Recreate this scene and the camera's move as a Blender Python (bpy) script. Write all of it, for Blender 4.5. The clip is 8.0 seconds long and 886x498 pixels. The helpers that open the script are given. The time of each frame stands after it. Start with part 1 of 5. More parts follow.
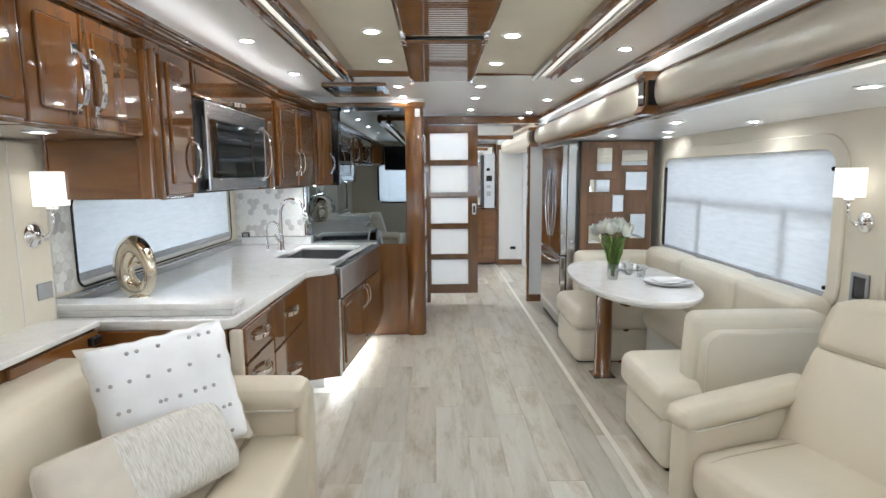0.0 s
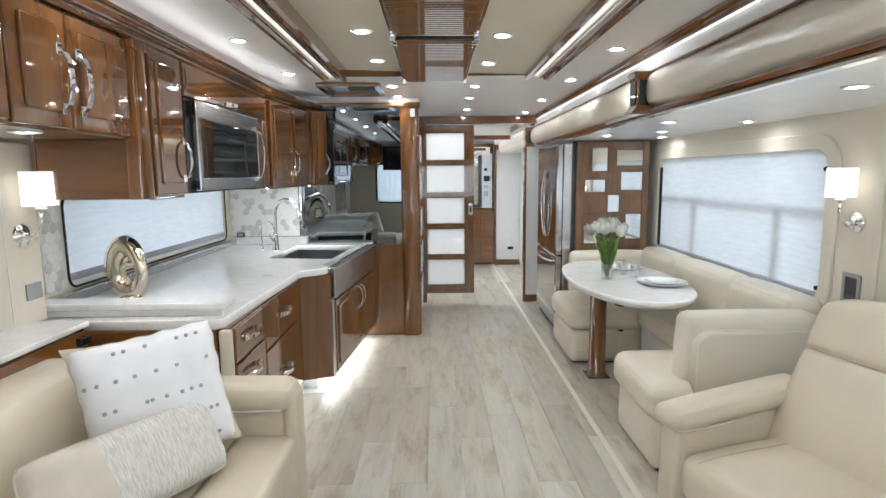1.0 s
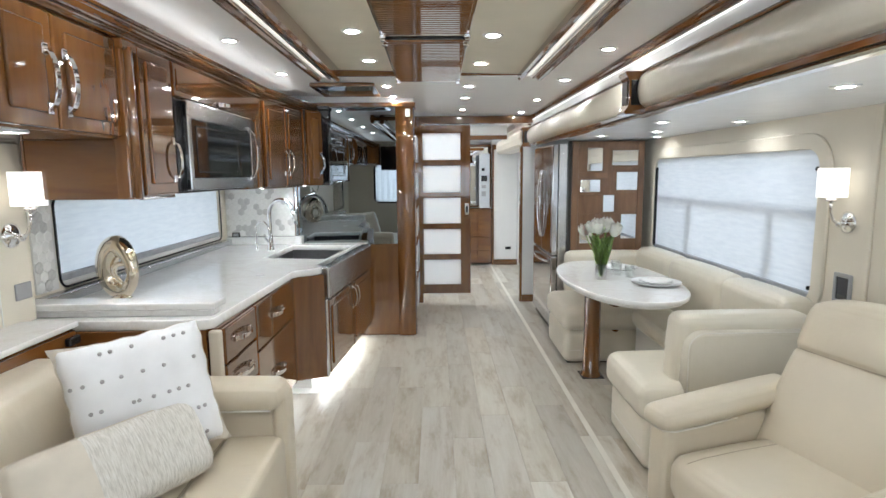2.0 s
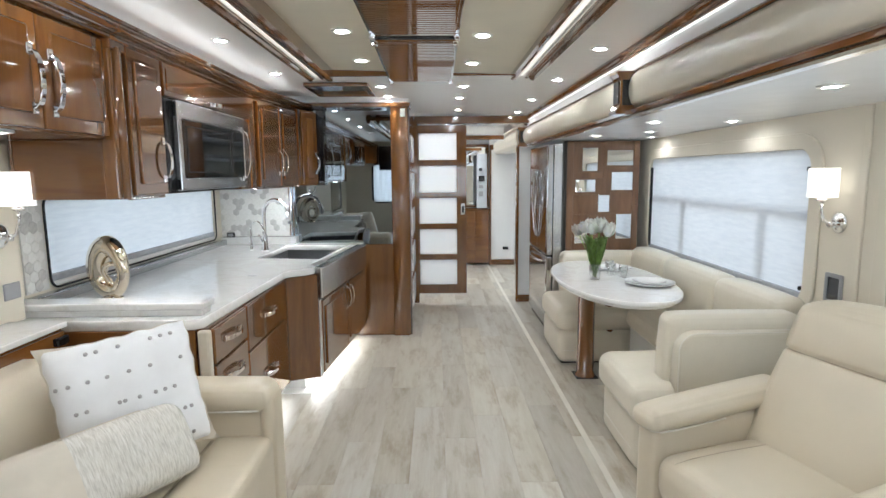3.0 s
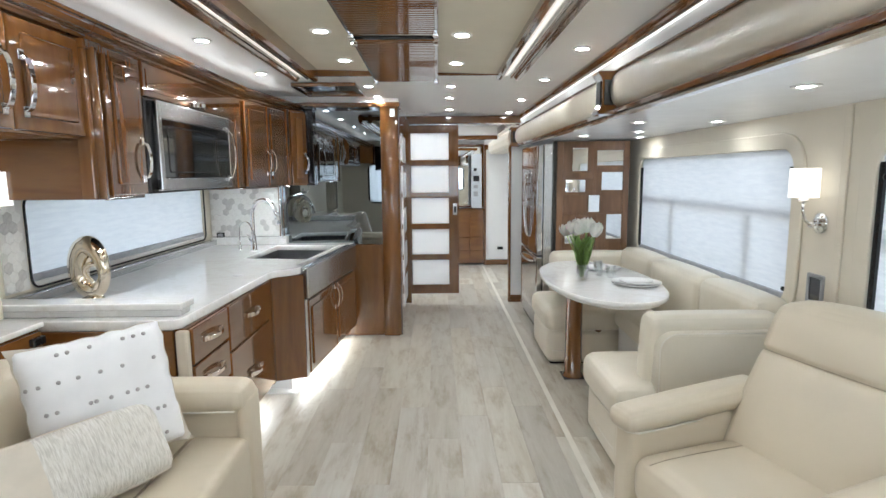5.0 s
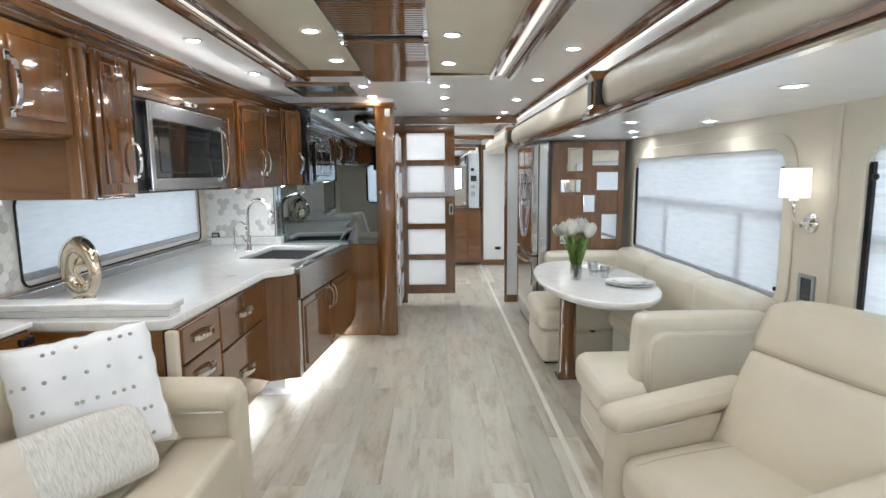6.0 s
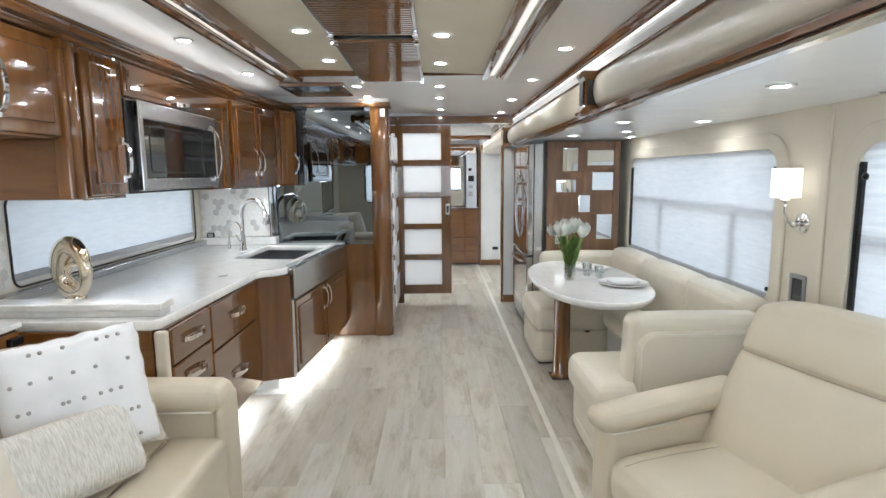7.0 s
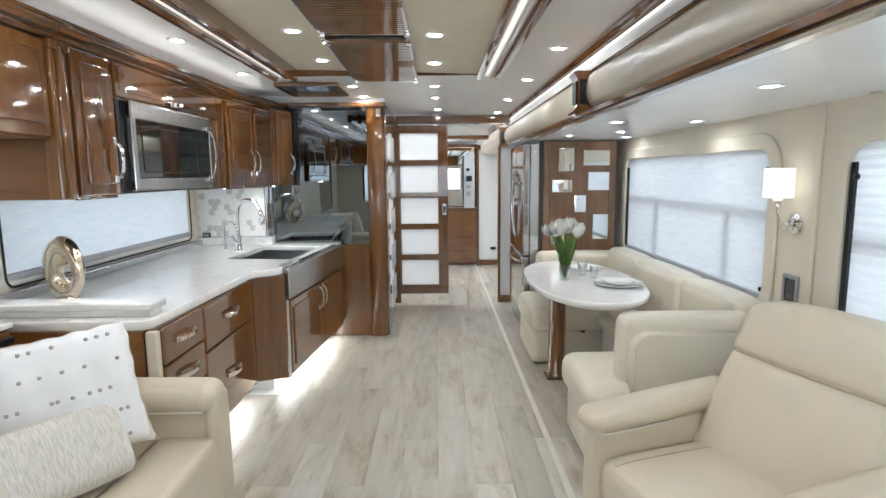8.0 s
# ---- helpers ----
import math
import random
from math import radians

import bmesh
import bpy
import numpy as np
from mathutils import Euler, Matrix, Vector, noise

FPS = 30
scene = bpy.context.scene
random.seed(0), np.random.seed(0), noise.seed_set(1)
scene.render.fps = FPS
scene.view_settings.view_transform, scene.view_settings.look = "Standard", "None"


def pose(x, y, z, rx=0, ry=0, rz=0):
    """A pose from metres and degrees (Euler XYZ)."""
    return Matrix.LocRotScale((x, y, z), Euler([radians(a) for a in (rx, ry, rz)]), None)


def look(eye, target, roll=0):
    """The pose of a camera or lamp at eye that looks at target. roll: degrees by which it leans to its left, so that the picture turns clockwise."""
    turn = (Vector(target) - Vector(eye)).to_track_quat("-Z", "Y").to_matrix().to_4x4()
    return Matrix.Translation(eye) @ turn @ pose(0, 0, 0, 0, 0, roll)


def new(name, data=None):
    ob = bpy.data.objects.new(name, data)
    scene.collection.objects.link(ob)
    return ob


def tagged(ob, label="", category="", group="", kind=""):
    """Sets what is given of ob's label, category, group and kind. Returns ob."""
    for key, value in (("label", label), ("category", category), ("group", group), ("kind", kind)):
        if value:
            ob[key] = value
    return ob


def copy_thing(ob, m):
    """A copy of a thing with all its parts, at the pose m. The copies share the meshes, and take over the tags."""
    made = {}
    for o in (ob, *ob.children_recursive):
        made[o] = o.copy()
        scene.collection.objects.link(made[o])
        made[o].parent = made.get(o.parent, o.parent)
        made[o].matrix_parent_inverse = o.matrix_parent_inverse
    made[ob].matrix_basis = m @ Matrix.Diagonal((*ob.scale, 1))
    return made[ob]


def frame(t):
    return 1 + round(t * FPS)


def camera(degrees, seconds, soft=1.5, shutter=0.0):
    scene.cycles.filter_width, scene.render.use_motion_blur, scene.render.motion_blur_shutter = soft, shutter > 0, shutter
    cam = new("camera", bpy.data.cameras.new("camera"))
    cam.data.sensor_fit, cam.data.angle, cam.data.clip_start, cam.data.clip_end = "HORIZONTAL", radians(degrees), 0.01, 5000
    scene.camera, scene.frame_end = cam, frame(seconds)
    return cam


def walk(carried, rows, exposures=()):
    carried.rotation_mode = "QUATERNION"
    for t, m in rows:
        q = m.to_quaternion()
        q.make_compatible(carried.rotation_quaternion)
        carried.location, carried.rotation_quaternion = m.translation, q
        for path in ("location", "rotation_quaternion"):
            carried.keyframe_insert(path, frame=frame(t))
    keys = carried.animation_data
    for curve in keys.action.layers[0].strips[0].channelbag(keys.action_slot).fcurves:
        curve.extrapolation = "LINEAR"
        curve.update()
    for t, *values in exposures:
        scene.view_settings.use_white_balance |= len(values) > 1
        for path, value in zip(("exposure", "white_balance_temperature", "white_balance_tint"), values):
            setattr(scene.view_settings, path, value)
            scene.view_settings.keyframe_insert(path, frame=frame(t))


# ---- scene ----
cam = camera(77.6, 8.0, 1.5)
# seconds, x, y, z, yaw, pitch, roll
ROWS = [
    (0.0, 0.0000, 0.0000, 1.4981, -0.798, -7.787, 0.505),
    (0.5, 0.0244, 0.0011, 1.4980, -0.782, -7.787, 0.505),
    (1.0, 0.0455, 0.0021, 1.4979, -0.768, -7.787, 0.505),
    (1.5, 0.0673, 0.0031, 1.4978, -0.754, -7.787, 0.505),
    (3.0, 0.1383, 0.0065, 1.4975, -0.707, -7.787, 0.505),
    (3.5, 0.1617, 0.0076, 1.4974, -0.691, -7.787, 0.505),
    (4.0, 0.1869, 0.0087, 1.4973, -0.675, -7.787, 0.505),
    (4.5, 0.2113, 0.0099, 1.4972, -0.659, -7.787, 0.505),
    (6.0, 0.2815, 0.0131, 1.4969, -0.613, -7.787, 0.505),
    (6.5, 0.3053, 0.0143, 1.4968, -0.597, -7.787, 0.505),
    (7.0, 0.3271, 0.0153, 1.4968, -0.583, -7.787, 0.505),
    (7.5, 0.3469, 0.0162, 1.4967, -0.570, -7.787, 0.505),
    (8.0, 0.3648, 0.0170, 1.4966, -0.558, -7.787, 0.505),
]
walk(cam, [(t, pose(x, y, z, 90 + pitch, roll, yaw)) for t, x, y, z, yaw, pitch, roll in ROWS],
     exposures=[(0.0, 0.27, 5950, 6), (8.0, 0.27, 5950, 6)])

# ---- world and large lights ----
world = bpy.data.worlds.new("world")
scene.world = world
world.use_nodes = True
wn = world.node_tree
sky = wn.nodes.new("ShaderNodeTexSky")
sky.sky_type = 'NISHITA'
sky.sun_disc = False
sky.sun_elevation, sky.sun_rotation = radians(50), radians(120)
wn.links.new(sky.outputs[0], wn.nodes["Background"].inputs[0])
wn.nodes["Background"].inputs[1].default_value = 0.1

SPOT, COVE, TOE, SHADE, WASH = 168.0, 0.65, 13.0, 0.9, 3.4      # strengths of the fittings' own glow
DAY = 1.0
BEAM = 1.5       # watts of each recessed ceiling light


def day_lamp(name, loc, target, w, h, watts):
    la = bpy.data.lights.new(name, "AREA")
    la.shape, la.size, la.size_y, la.energy, la.color = "RECTANGLE", w, h, watts * DAY, (0.93, 0.96, 1.0)
    ob = new(name, la)
    ob.matrix_world = look(loc, target)
    return ob


day_lamp("daylight_dinette", (2.75, 3.87, 1.3), (2.0, 3.87, 1.2), 2.6, 1.3, 11.5)
day_lamp("daylight_entry", (2.75, 1.2, 1.3), (2.0, 1.2, 1.2), 2.2, 1.3, 15)
day_lamp("daylight_kitchen", (-2.45, 3.8, 1.2), (-1.8, 3.8, 1.17), 2.4, 0.8, 10.5)
day_lamp("daylight_windshield", (0.0, -3.1, 1.5), (0.0, -1.9, 1.72), 3.0, 1.6, 120)
# Added fill through unseen cab windows, aimed up at bay ceiling and valance.
day_lamp("daylight_passenger", (2.70, -0.7, 0.75), (1.5, 1.3, 1.78), 1.2, 0.7, 74)
day_lamp("daylight_driver", (-2.45, -0.9, 0.85), (1.15, 2.2, 2.0), 1.2, 0.7, 62)
# Added fill for hall and door panes, through an unseen opening behind the partition.
day_lamp("daylight_bedroom", (-1.95, 7.7, 1.3), (0.0, 7.7, 1.25), 1.5, 0.9, 34)


# ---- materials ----
def nodes_of(name):
    m = bpy.data.materials.new(name)
    m.use_nodes = True
    nt = m.node_tree
    return m, nt, nt.nodes["Principled BSDF"]


def setp(b, **kw):
    for k, v in kw.items():
        b.inputs[k.replace("_", " ")].default_value = v


def ramp(nt, fac, stops):
    r = nt.nodes.new("ShaderNodeValToRGB")
    e = r.color_ramp.elements
    while len(e) < len(stops):
        e.new(0.5)
    for i, (p, c) in enumerate(stops):
        e[i].position, e[i].color = p, (*c, 1)
    nt.links.new(fac, r.inputs[0])
    return r.outputs[0]


def coords(nt, scale=(1, 1, 1), kind="Object", rot=(0, 0, 0), jitter=0.0):
    tc = nt.nodes.new("ShaderNodeTexCoord")
    mp = nt.nodes.new("ShaderNodeMapping")
    mp.inputs["Scale"].default_value = scale
    mp.inputs["Rotation"].default_value = rot
    nt.links.new(tc.outputs[kind], mp.inputs[0])
    if jitter:
        oi = nt.nodes.new("ShaderNodeObjectInfo")
        mu = nt.nodes.new("ShaderNodeMath")
        mu.operation = 'MULTIPLY'
        mu.inputs[1].default_value = jitter
        nt.links.new(oi.outputs["Random"], mu.inputs[0])
        nt.links.new(mu.outputs[0], mp.inputs["Location"])
    return mp.outputs[0]


def noise_tex(nt, vec, scale, detail=4.0, rough=0.55, dist=0.0):
    n = nt.nodes.new("ShaderNodeTexNoise")
    n.inputs["Scale"].default_value = scale
    n.inputs["Detail"].default_value = detail
    n.inputs["Roughness"].default_value = rough
    n.inputs["Distortion"].default_value = dist
    nt.links.new(vec, n.inputs["Vector"])
    return n.outputs[0]


def bump(nt, b, h, strength, dist=0.002):
    n = nt.nodes.new("ShaderNodeBump")
    n.inputs["Strength"].default_value = strength
    n.inputs["Distance"].default_value = dist
    nt.links.new(h, n.inputs["Height"])
    nt.links.new(n.outputs[0], b.inputs["Normal"])


def mix(nt, a, b, fac, mode='MIX'):
    m = nt.nodes.new("ShaderNodeMix")
    m.data_type, m.blend_type = 'RGBA', mode
    for sock, val in ((6, a), (7, b), (0, fac)):
        if isinstance(val, (int, float)):
            m.inputs[sock].default_value = val
        elif isinstance(val, tuple):
            m.inputs[sock].default_value = (*val, 1)
        else:
            nt.links.new(val, m.inputs[sock])
    return m.outputs[2]


def wood(name, dark, light, axis, rough=0.09, coat=1.0):
    """Lacquered wood, grain along axis."""
    m, nt, b = nodes_of(name)
    sc = [5, 5, 5]
    sc["xyz".index(axis)] = 0.7
    v = coords(nt, sc, jitter=7.0)
    g = noise_tex(nt, v, 2.2, 5, 0.6, 0.6)
    fine = noise_tex(nt, coords(nt, [s * 9 for s in sc], jitter=3.0), 2.0, 3, 0.6)
    c = ramp(nt, g, [(0.32, dark), (0.62, light)])
    c = mix(nt, c, ramp(nt, fine, [(0.35, (0.82, 0.80, 0.78)), (0.65, (1.0, 1.0, 1.0))]), 0.15, 'MULTIPLY')
    oi = nt.nodes.new("ShaderNodeObjectInfo")
    c = mix(nt, c, ramp(nt, oi.outputs["Random"], [(0, (0.86, 0.84, 0.82)), (1, (1.0, 1.0, 1.0))]), 0.8, 'MULTIPLY')
    nt.links.new(c, b.inputs["Base Color"])
    setp(b, Roughness=rough, Coat_Weight=coat, Coat_Roughness=0.025, Coat_IOR=1.65)
    bump(nt, b, noise_tex(nt, coords(nt, jitter=5.0), 5.0, 2), 0.05, 0.012)
    return m


W_DARK, W_LIGHT = (0.132, 0.050, 0.0125), (0.200, 0.081, 0.0205)
wood_z = wood("cherry_upright", W_DARK, W_LIGHT, "z")
wood_y = wood("cherry_along", W_DARK, W_LIGHT, "y")
wood_x = wood("cherry_across", W_DARK, W_LIGHT, "x")
walnut_z = wood("brown_oak_upright", (0.13, 0.062, 0.027), (0.22, 0.115, 0.055), "z", 0.3, 0.25)


def plain(name, col, rough, metal=0.0, var=0.06, scale=6.0, bumps=0.0, bscale=200.0, **kw):
    m, nt, b = nodes_of(name)
    v = coords(nt)
    n = noise_tex(nt, v, scale, 4)
    lo = tuple(c * (1 - var) for c in col)
    hi = tuple(min(1, c * (1 + var)) for c in col)
    nt.links.new(ramp(nt, n, [(0.3, lo), (0.7, hi)]), b.inputs["Base Color"])
    rr = nt.nodes.new("ShaderNodeMapRange")
    rr.inputs["To Min"].default_value, rr.inputs["To Max"].default_value = rough * 0.85, rough * 1.15
    nt.links.new(noise_tex(nt, v, scale * 4, 3), rr.inputs["Value"])
    nt.links.new(rr.outputs[0], b.inputs["Roughness"])
    setp(b, Metallic=metal, **kw)
    if bumps:
        bump(nt, b, noise_tex(nt, v, bscale, 3), bumps)
    return m


def leather(name, col):
    m, nt, b = nodes_of(name)
    v = coords(nt, jitter=5.0)
    c = ramp(nt, noise_tex(nt, v, 3.0, 4), [(0.3, tuple(x * 0.93 for x in col)), (0.7, col)])
    nt.links.new(c, b.inputs["Base Color"])
    setp(b, Roughness=0.29, Specular_IOR_Level=0.55)
    vo = nt.nodes.new("ShaderNodeTexVoronoi")
    vo.inputs["Scale"].default_value = 330
    nt.links.new(v, vo.inputs["Vector"])
    big = noise_tex(nt, v, 7.0, 3, 0.6, 0.4)
    ad = nt.nodes.new("ShaderNodeMath")
    ad.operation = 'MULTIPLY_ADD'
    ad.inputs[1].default_value = 9.0
    nt.links.new(big, ad.inputs[0])
    nt.links.new(vo.outputs["Distance"], ad.inputs[2])
    bump(nt, b, ad.outputs[0], 0.16, 0.003)
    return m


cream = leather("cream_leather", (0.655, 0.575, 0.445))
cream_cool = leather("cream_leather_pale", (0.765, 0.705, 0.585))
wall_vinyl = plain("cream_wall_vinyl", (0.74, 0.68, 0.565), 0.5, var=0.03, scale=3, bumps=0.08, bscale=140)
white_wall = plain("white_wall", (0.78, 0.78, 0.77), 0.4, var=0.02)
ceil_white = plain("pale_ceiling_vinyl", (0.88, 0.88, 0.87), 0.32, var=0.02, scale=2, bumps=0.03, bscale=120)
bay_white = plain("white_bay_panel", (0.88, 0.90, 0.93), 0.22, var=0.015, scale=2)
ceil_tan = plain("taupe_ceiling_panel", (0.68, 0.63, 0.51), 0.5, var=0.04, scale=4, bumps=0.06, bscale=120)
chrome = plain("chrome", (0.86, 0.86, 0.87), 0.05, 1.0, var=0.02)
nickel = plain("brushed_nickel", (0.72, 0.71, 0.69), 0.18, 1.0, var=0.04)
black = plain("black_plastic", (0.012, 0.012, 0.013), 0.25, var=0.2)
dark_glass = plain("dark_glass", (0.010, 0.011, 0.013), 0.04, var=0.1, Coat_Weight=0.5)
grey_plastic = plain("grey_plastic", (0.32, 0.32, 0.33), 0.4)
white_plastic = plain("white_plastic", (0.78, 0.77, 0.74), 0.35, var=0.02)
porcelain = plain("white_porcelain", (0.82, 0.82, 0.81), 0.12, var=0.02, Coat_Weight=0.5)
petal = plain("white_petal", (0.85, 0.85, 0.80), 0.5, var=0.05, scale=30, Subsurface_Weight=0.15)
leaf = plain("tulip_leaf", (0.24, 0.37, 0.10), 0.4, var=0.35, scale=25)
# Near-black for gaps and recesses: their darkness is put into the colour.
near_black = plain("dark_gap", (0.03, 0.027, 0.024), 0.6, var=0.1)
seam_m = plain("tan_seam", (0.42, 0.35, 0.26), 0.6, var=0.1)
piping = plain("pale_piping", (0.80, 0.76, 0.68), 0.35, var=0.03)
gold_chrome = plain("champagne_chrome", (0.85, 0.76, 0.62), 0.06, 1.0, var=0.03)


def brushed(name, col, axis, rough=0.24):
    m, nt, b = nodes_of(name)
    sc = [160, 160, 160]
    sc["xyz".index(axis)] = 2
    n = noise_tex(nt, coords(nt, sc), 2.0, 3)
    nt.links.new(ramp(nt, n, [(0.3, tuple(c * 0.88 for c in col)), (0.7, col)]), b.inputs["Base Color"])
    setp(b, Metallic=1.0, Roughness=rough)
    bump(nt, b, n, 0.04, 0.001)
    return m


steel = brushed("brushed_steel", (0.60, 0.61, 0.63), "y")
steel_z = brushed("brushed_steel_upright", (0.66, 0.66, 0.67), "z", 0.2)


steel_door = brushed("polished_steel_door", (0.62, 0.62, 0.63), "z", 0.09)


def quartz():
    m, nt, b = nodes_of("white_quartz")
    v = coords(nt)
    a = noise_tex(nt, v, 3.0, 6, 0.6, 1.2)
    f = noise_tex(nt, v, 60, 3)
    c = ramp(nt, a, [(0.38, (0.84, 0.835, 0.82)), (0.5, (0.88, 0.878, 0.866)), (0.56, (0.81, 0.795, 0.765)), (0.62, (0.87, 0.866, 0.853))])
    c = mix(nt, c, ramp(nt, f, [(0.3, (0.9, 0.9, 0.9)), (0.6, (1, 1, 1))]), 0.5, 'MULTIPLY')
    nt.links.new(c, b.inputs["Base Color"])
    setp(b, Roughness=0.10, Coat_Weight=0.4)
    return m


stone = quartz()


def plank_mat():
    m, nt, b = nodes_of("greyed_oak_plank")
    oi = nt.nodes.new("ShaderNodeObjectInfo")
    v = coords(nt, (7, 0.7, 7), jitter=31.0)
    g = noise_tex(nt, v, 2.4, 6, 0.65, 0.5)
    blot = noise_tex(nt, coords(nt, (5.0, 1.3, 5.0), jitter=17.0), 1.8, 6, 0.66, 0.15)
    fine = noise_tex(nt, coords(nt, (70, 2.5, 70), jitter=9.0), 2.0, 3)
    base = ramp(nt, oi.outputs["Random"], [(0.0, (0.37, 0.335, 0.285)), (0.25, (0.53, 0.50, 0.43)), (0.45, (0.44, 0.415, 0.37)), (0.7, (0.55, 0.50, 0.415)), (0.85, (0.48, 0.46, 0.42)), (1.0, (0.62, 0.595, 0.535))])
    c = mix(nt, base, ramp(nt, g, [(0.30, (0.78, 0.74, 0.67)), (0.58, (1.0, 1.0, 1.0))]), 0.65, 'MULTIPLY')
    c = mix(nt, c, ramp(nt, blot, [(0.32, (0.66, 0.57, 0.46)), (0.50, (1.0, 0.99, 0.97)), (0.72, (1.08, 1.10, 1.10))]), 0.85, 'MULTIPLY')
    c = mix(nt, c, ramp(nt, fine, [(0.35, (0.86, 0.84, 0.82)), (0.6, (1, 1, 1))]), 0.22, 'MULTIPLY')
    nt.links.new(c, b.inputs["Base Color"])
    setp(b, Roughness=0.34, Specular_IOR_Level=0.45)
    bump(nt, b, fine, 0.08, 0.001)
    return m


plank_m = plank_mat()


def shade_mat():
    m, nt, b = nodes_of("cellular_shade_cloth")
    out = nt.nodes["Material Output"]
    tr = nt.nodes.new("ShaderNodeBsdfTranslucent")
    df = nt.nodes.new("ShaderNodeBsdfDiffuse")
    n = noise_tex(nt, coords(nt, (1.2, 2.2, 16)), 3.0, 4)
    c = ramp(nt, n, [(0.32, (0.83, 0.84, 0.86)), (0.62, (0.90, 0.905, 0.915))])
    nt.links.new(c, tr.inputs[0])
    nt.links.new(c, df.inputs[0])
    ms = nt.nodes.new("ShaderNodeMixShader")
    ms.inputs[0].default_value = 0.35
    nt.links.new(tr.outputs[0], ms.inputs[1])
    nt.links.new(df.outputs[0], ms.inputs[2])
    nt.links.new(ms.outputs[0], out.inputs[0])
    return m


shade_m = shade_mat()


def glow(name, col, s):
    m, nt, b = nodes_of(name)
    setp(b, Base_Color=(*col, 1), Emission_Color=(*col, 1), Emission_Strength=s, Roughness=0.5)
    return m


spot_glow = glow("led_lens", (1.0, 0.975, 0.94), SPOT)
slot_glow = glow("led_slot", (1.0, 0.97, 0.93), 1.2)
bay_glow = glow("led_bay_lens", (1.0, 0.975, 0.94), 92.0)
under_glow = glow("led_under_cabinet", (1.0, 0.97, 0.93), 60.0)
cove_glow = glow("led_cove", (1.0, 0.93, 0.82), COVE)
wash_glow = glow("led_ceiling_wash", (1.0, 0.97, 0.93), WASH)
toe_glow = glow("led_toe_strip", (1.0, 0.985, 0.96), TOE)
lamp_glow = glow("lit_fabric_shade", (1.0, 0.95, 0.88), SHADE)


def glass_mat(name):
    """Thin clear glass: see-through, with a gloss that grows at glancing angles."""
    m, nt, b = nodes_of(name)
    tr = nt.nodes.new("ShaderNodeBsdfTransparent")
    tr.inputs[0].default_value = (0.965, 0.975, 0.97, 1)
    gl = nt.nodes.new("ShaderNodeBsdfGlossy")
    gl.inputs["Roughness"].default_value = 0.02
    fr = nt.nodes.new("ShaderNodeLayerWeight")
    fr.inputs[0].default_value = 0.32
    ms = nt.nodes.new("ShaderNodeMixShader")
    nt.links.new(fr.outputs["Facing"], ms.inputs[0])
    nt.links.new(tr.outputs[0], ms.inputs[1])
    nt.links.new(gl.outputs[0], ms.inputs[2])
    nt.links.new(ms.outputs[0], nt.nodes["Material Output"].inputs[0])
    return m


glass = glass_mat("clear_glass")
frosted = plain("white_pane_reflection", (0.86, 0.87, 0.88), 0.25, var=0.02, Coat_Weight=0.4)
mirror_m = plain("mirror", (0.25, 0.275, 0.29), 0.012, 1.0, var=0.0)
clear_mirror = plain("bright_mirror", (0.85, 0.87, 0.88), 0.012, 1.0, var=0.0)


# ---- mesh helpers ----
def obj(name, bm, mat, parent=None, smooth=False, label=""):
    me = bpy.data.meshes.new(name)
    bm.normal_update()
    bm.to_mesh(me)
    bm.free()
    if smooth:
        me.polygons.foreach_set("use_smooth", [True] * len(me.polygons))
    me.materials.append(mat)
    ob = new(name, me)
    if parent is not None:
        ob.parent = parent
    if label:
        ob["label"] = label
    return ob


def part(name, bm, mat, parent, label="", smooth=False):
    return obj(name, bm, mat, parent, smooth, label)


def thing(name, loc, label, category, group="", rz=0.0, kind=""):
    e = new(name)
    e.empty_display_size = 0.1
    e.matrix_basis = pose(*loc, 0, 0, rz)
    return tagged(e, label, category, group, kind)


def box(x0, x1, y0, y1, z0, z1, bev=0.003, seg=2):
    bm = bmesh.new()
    bmesh.ops.create_cube(bm, size=1.0)
    bmesh.ops.scale(bm, vec=(x1 - x0, y1 - y0, z1 - z0), verts=bm.verts)
    bmesh.ops.translate(bm, vec=((x0 + x1) / 2, (y0 + y1) / 2, (z0 + z1) / 2), verts=bm.verts)
    if bev:
        bev = min(bev, 0.45 * min(abs(x1 - x0), abs(y1 - y0), abs(z1 - z0)))
        bmesh.ops.bevel(bm, geom=bm.edges[:], offset=bev, segments=seg, affect='EDGES', profile=0.5)
    return bm


def xf(bm, m):
    bmesh.ops.transform(bm, matrix=m, verts=bm.verts)
    return bm


def join(*bms):
    out = bms[0]
    for b in bms[1:]:
        me = bpy.data.meshes.new("tmp")
        b.to_mesh(me)
        b.free()
        out.from_mesh(me)
        bpy.data.meshes.remove(me)
    return out


def lathe(profile, n=32, cap=True):
    """Turns (radius, height) pairs round z."""
    bm = bmesh.new()
    rings = []
    for r, z in profile:
        rings.append([bm.verts.new((r * math.cos(2 * math.pi * i / n), r * math.sin(2 * math.pi * i / n), z)) for i in range(n)])
    for a, b in zip(rings, rings[1:]):
        for i in range(n):
            bm.faces.new((a[i], a[(i + 1) % n], b[(i + 1) % n], b[i]))
    if cap:
        bm.faces.new(rings[0][::-1])
        bm.faces.new(rings[-1])
    return bm


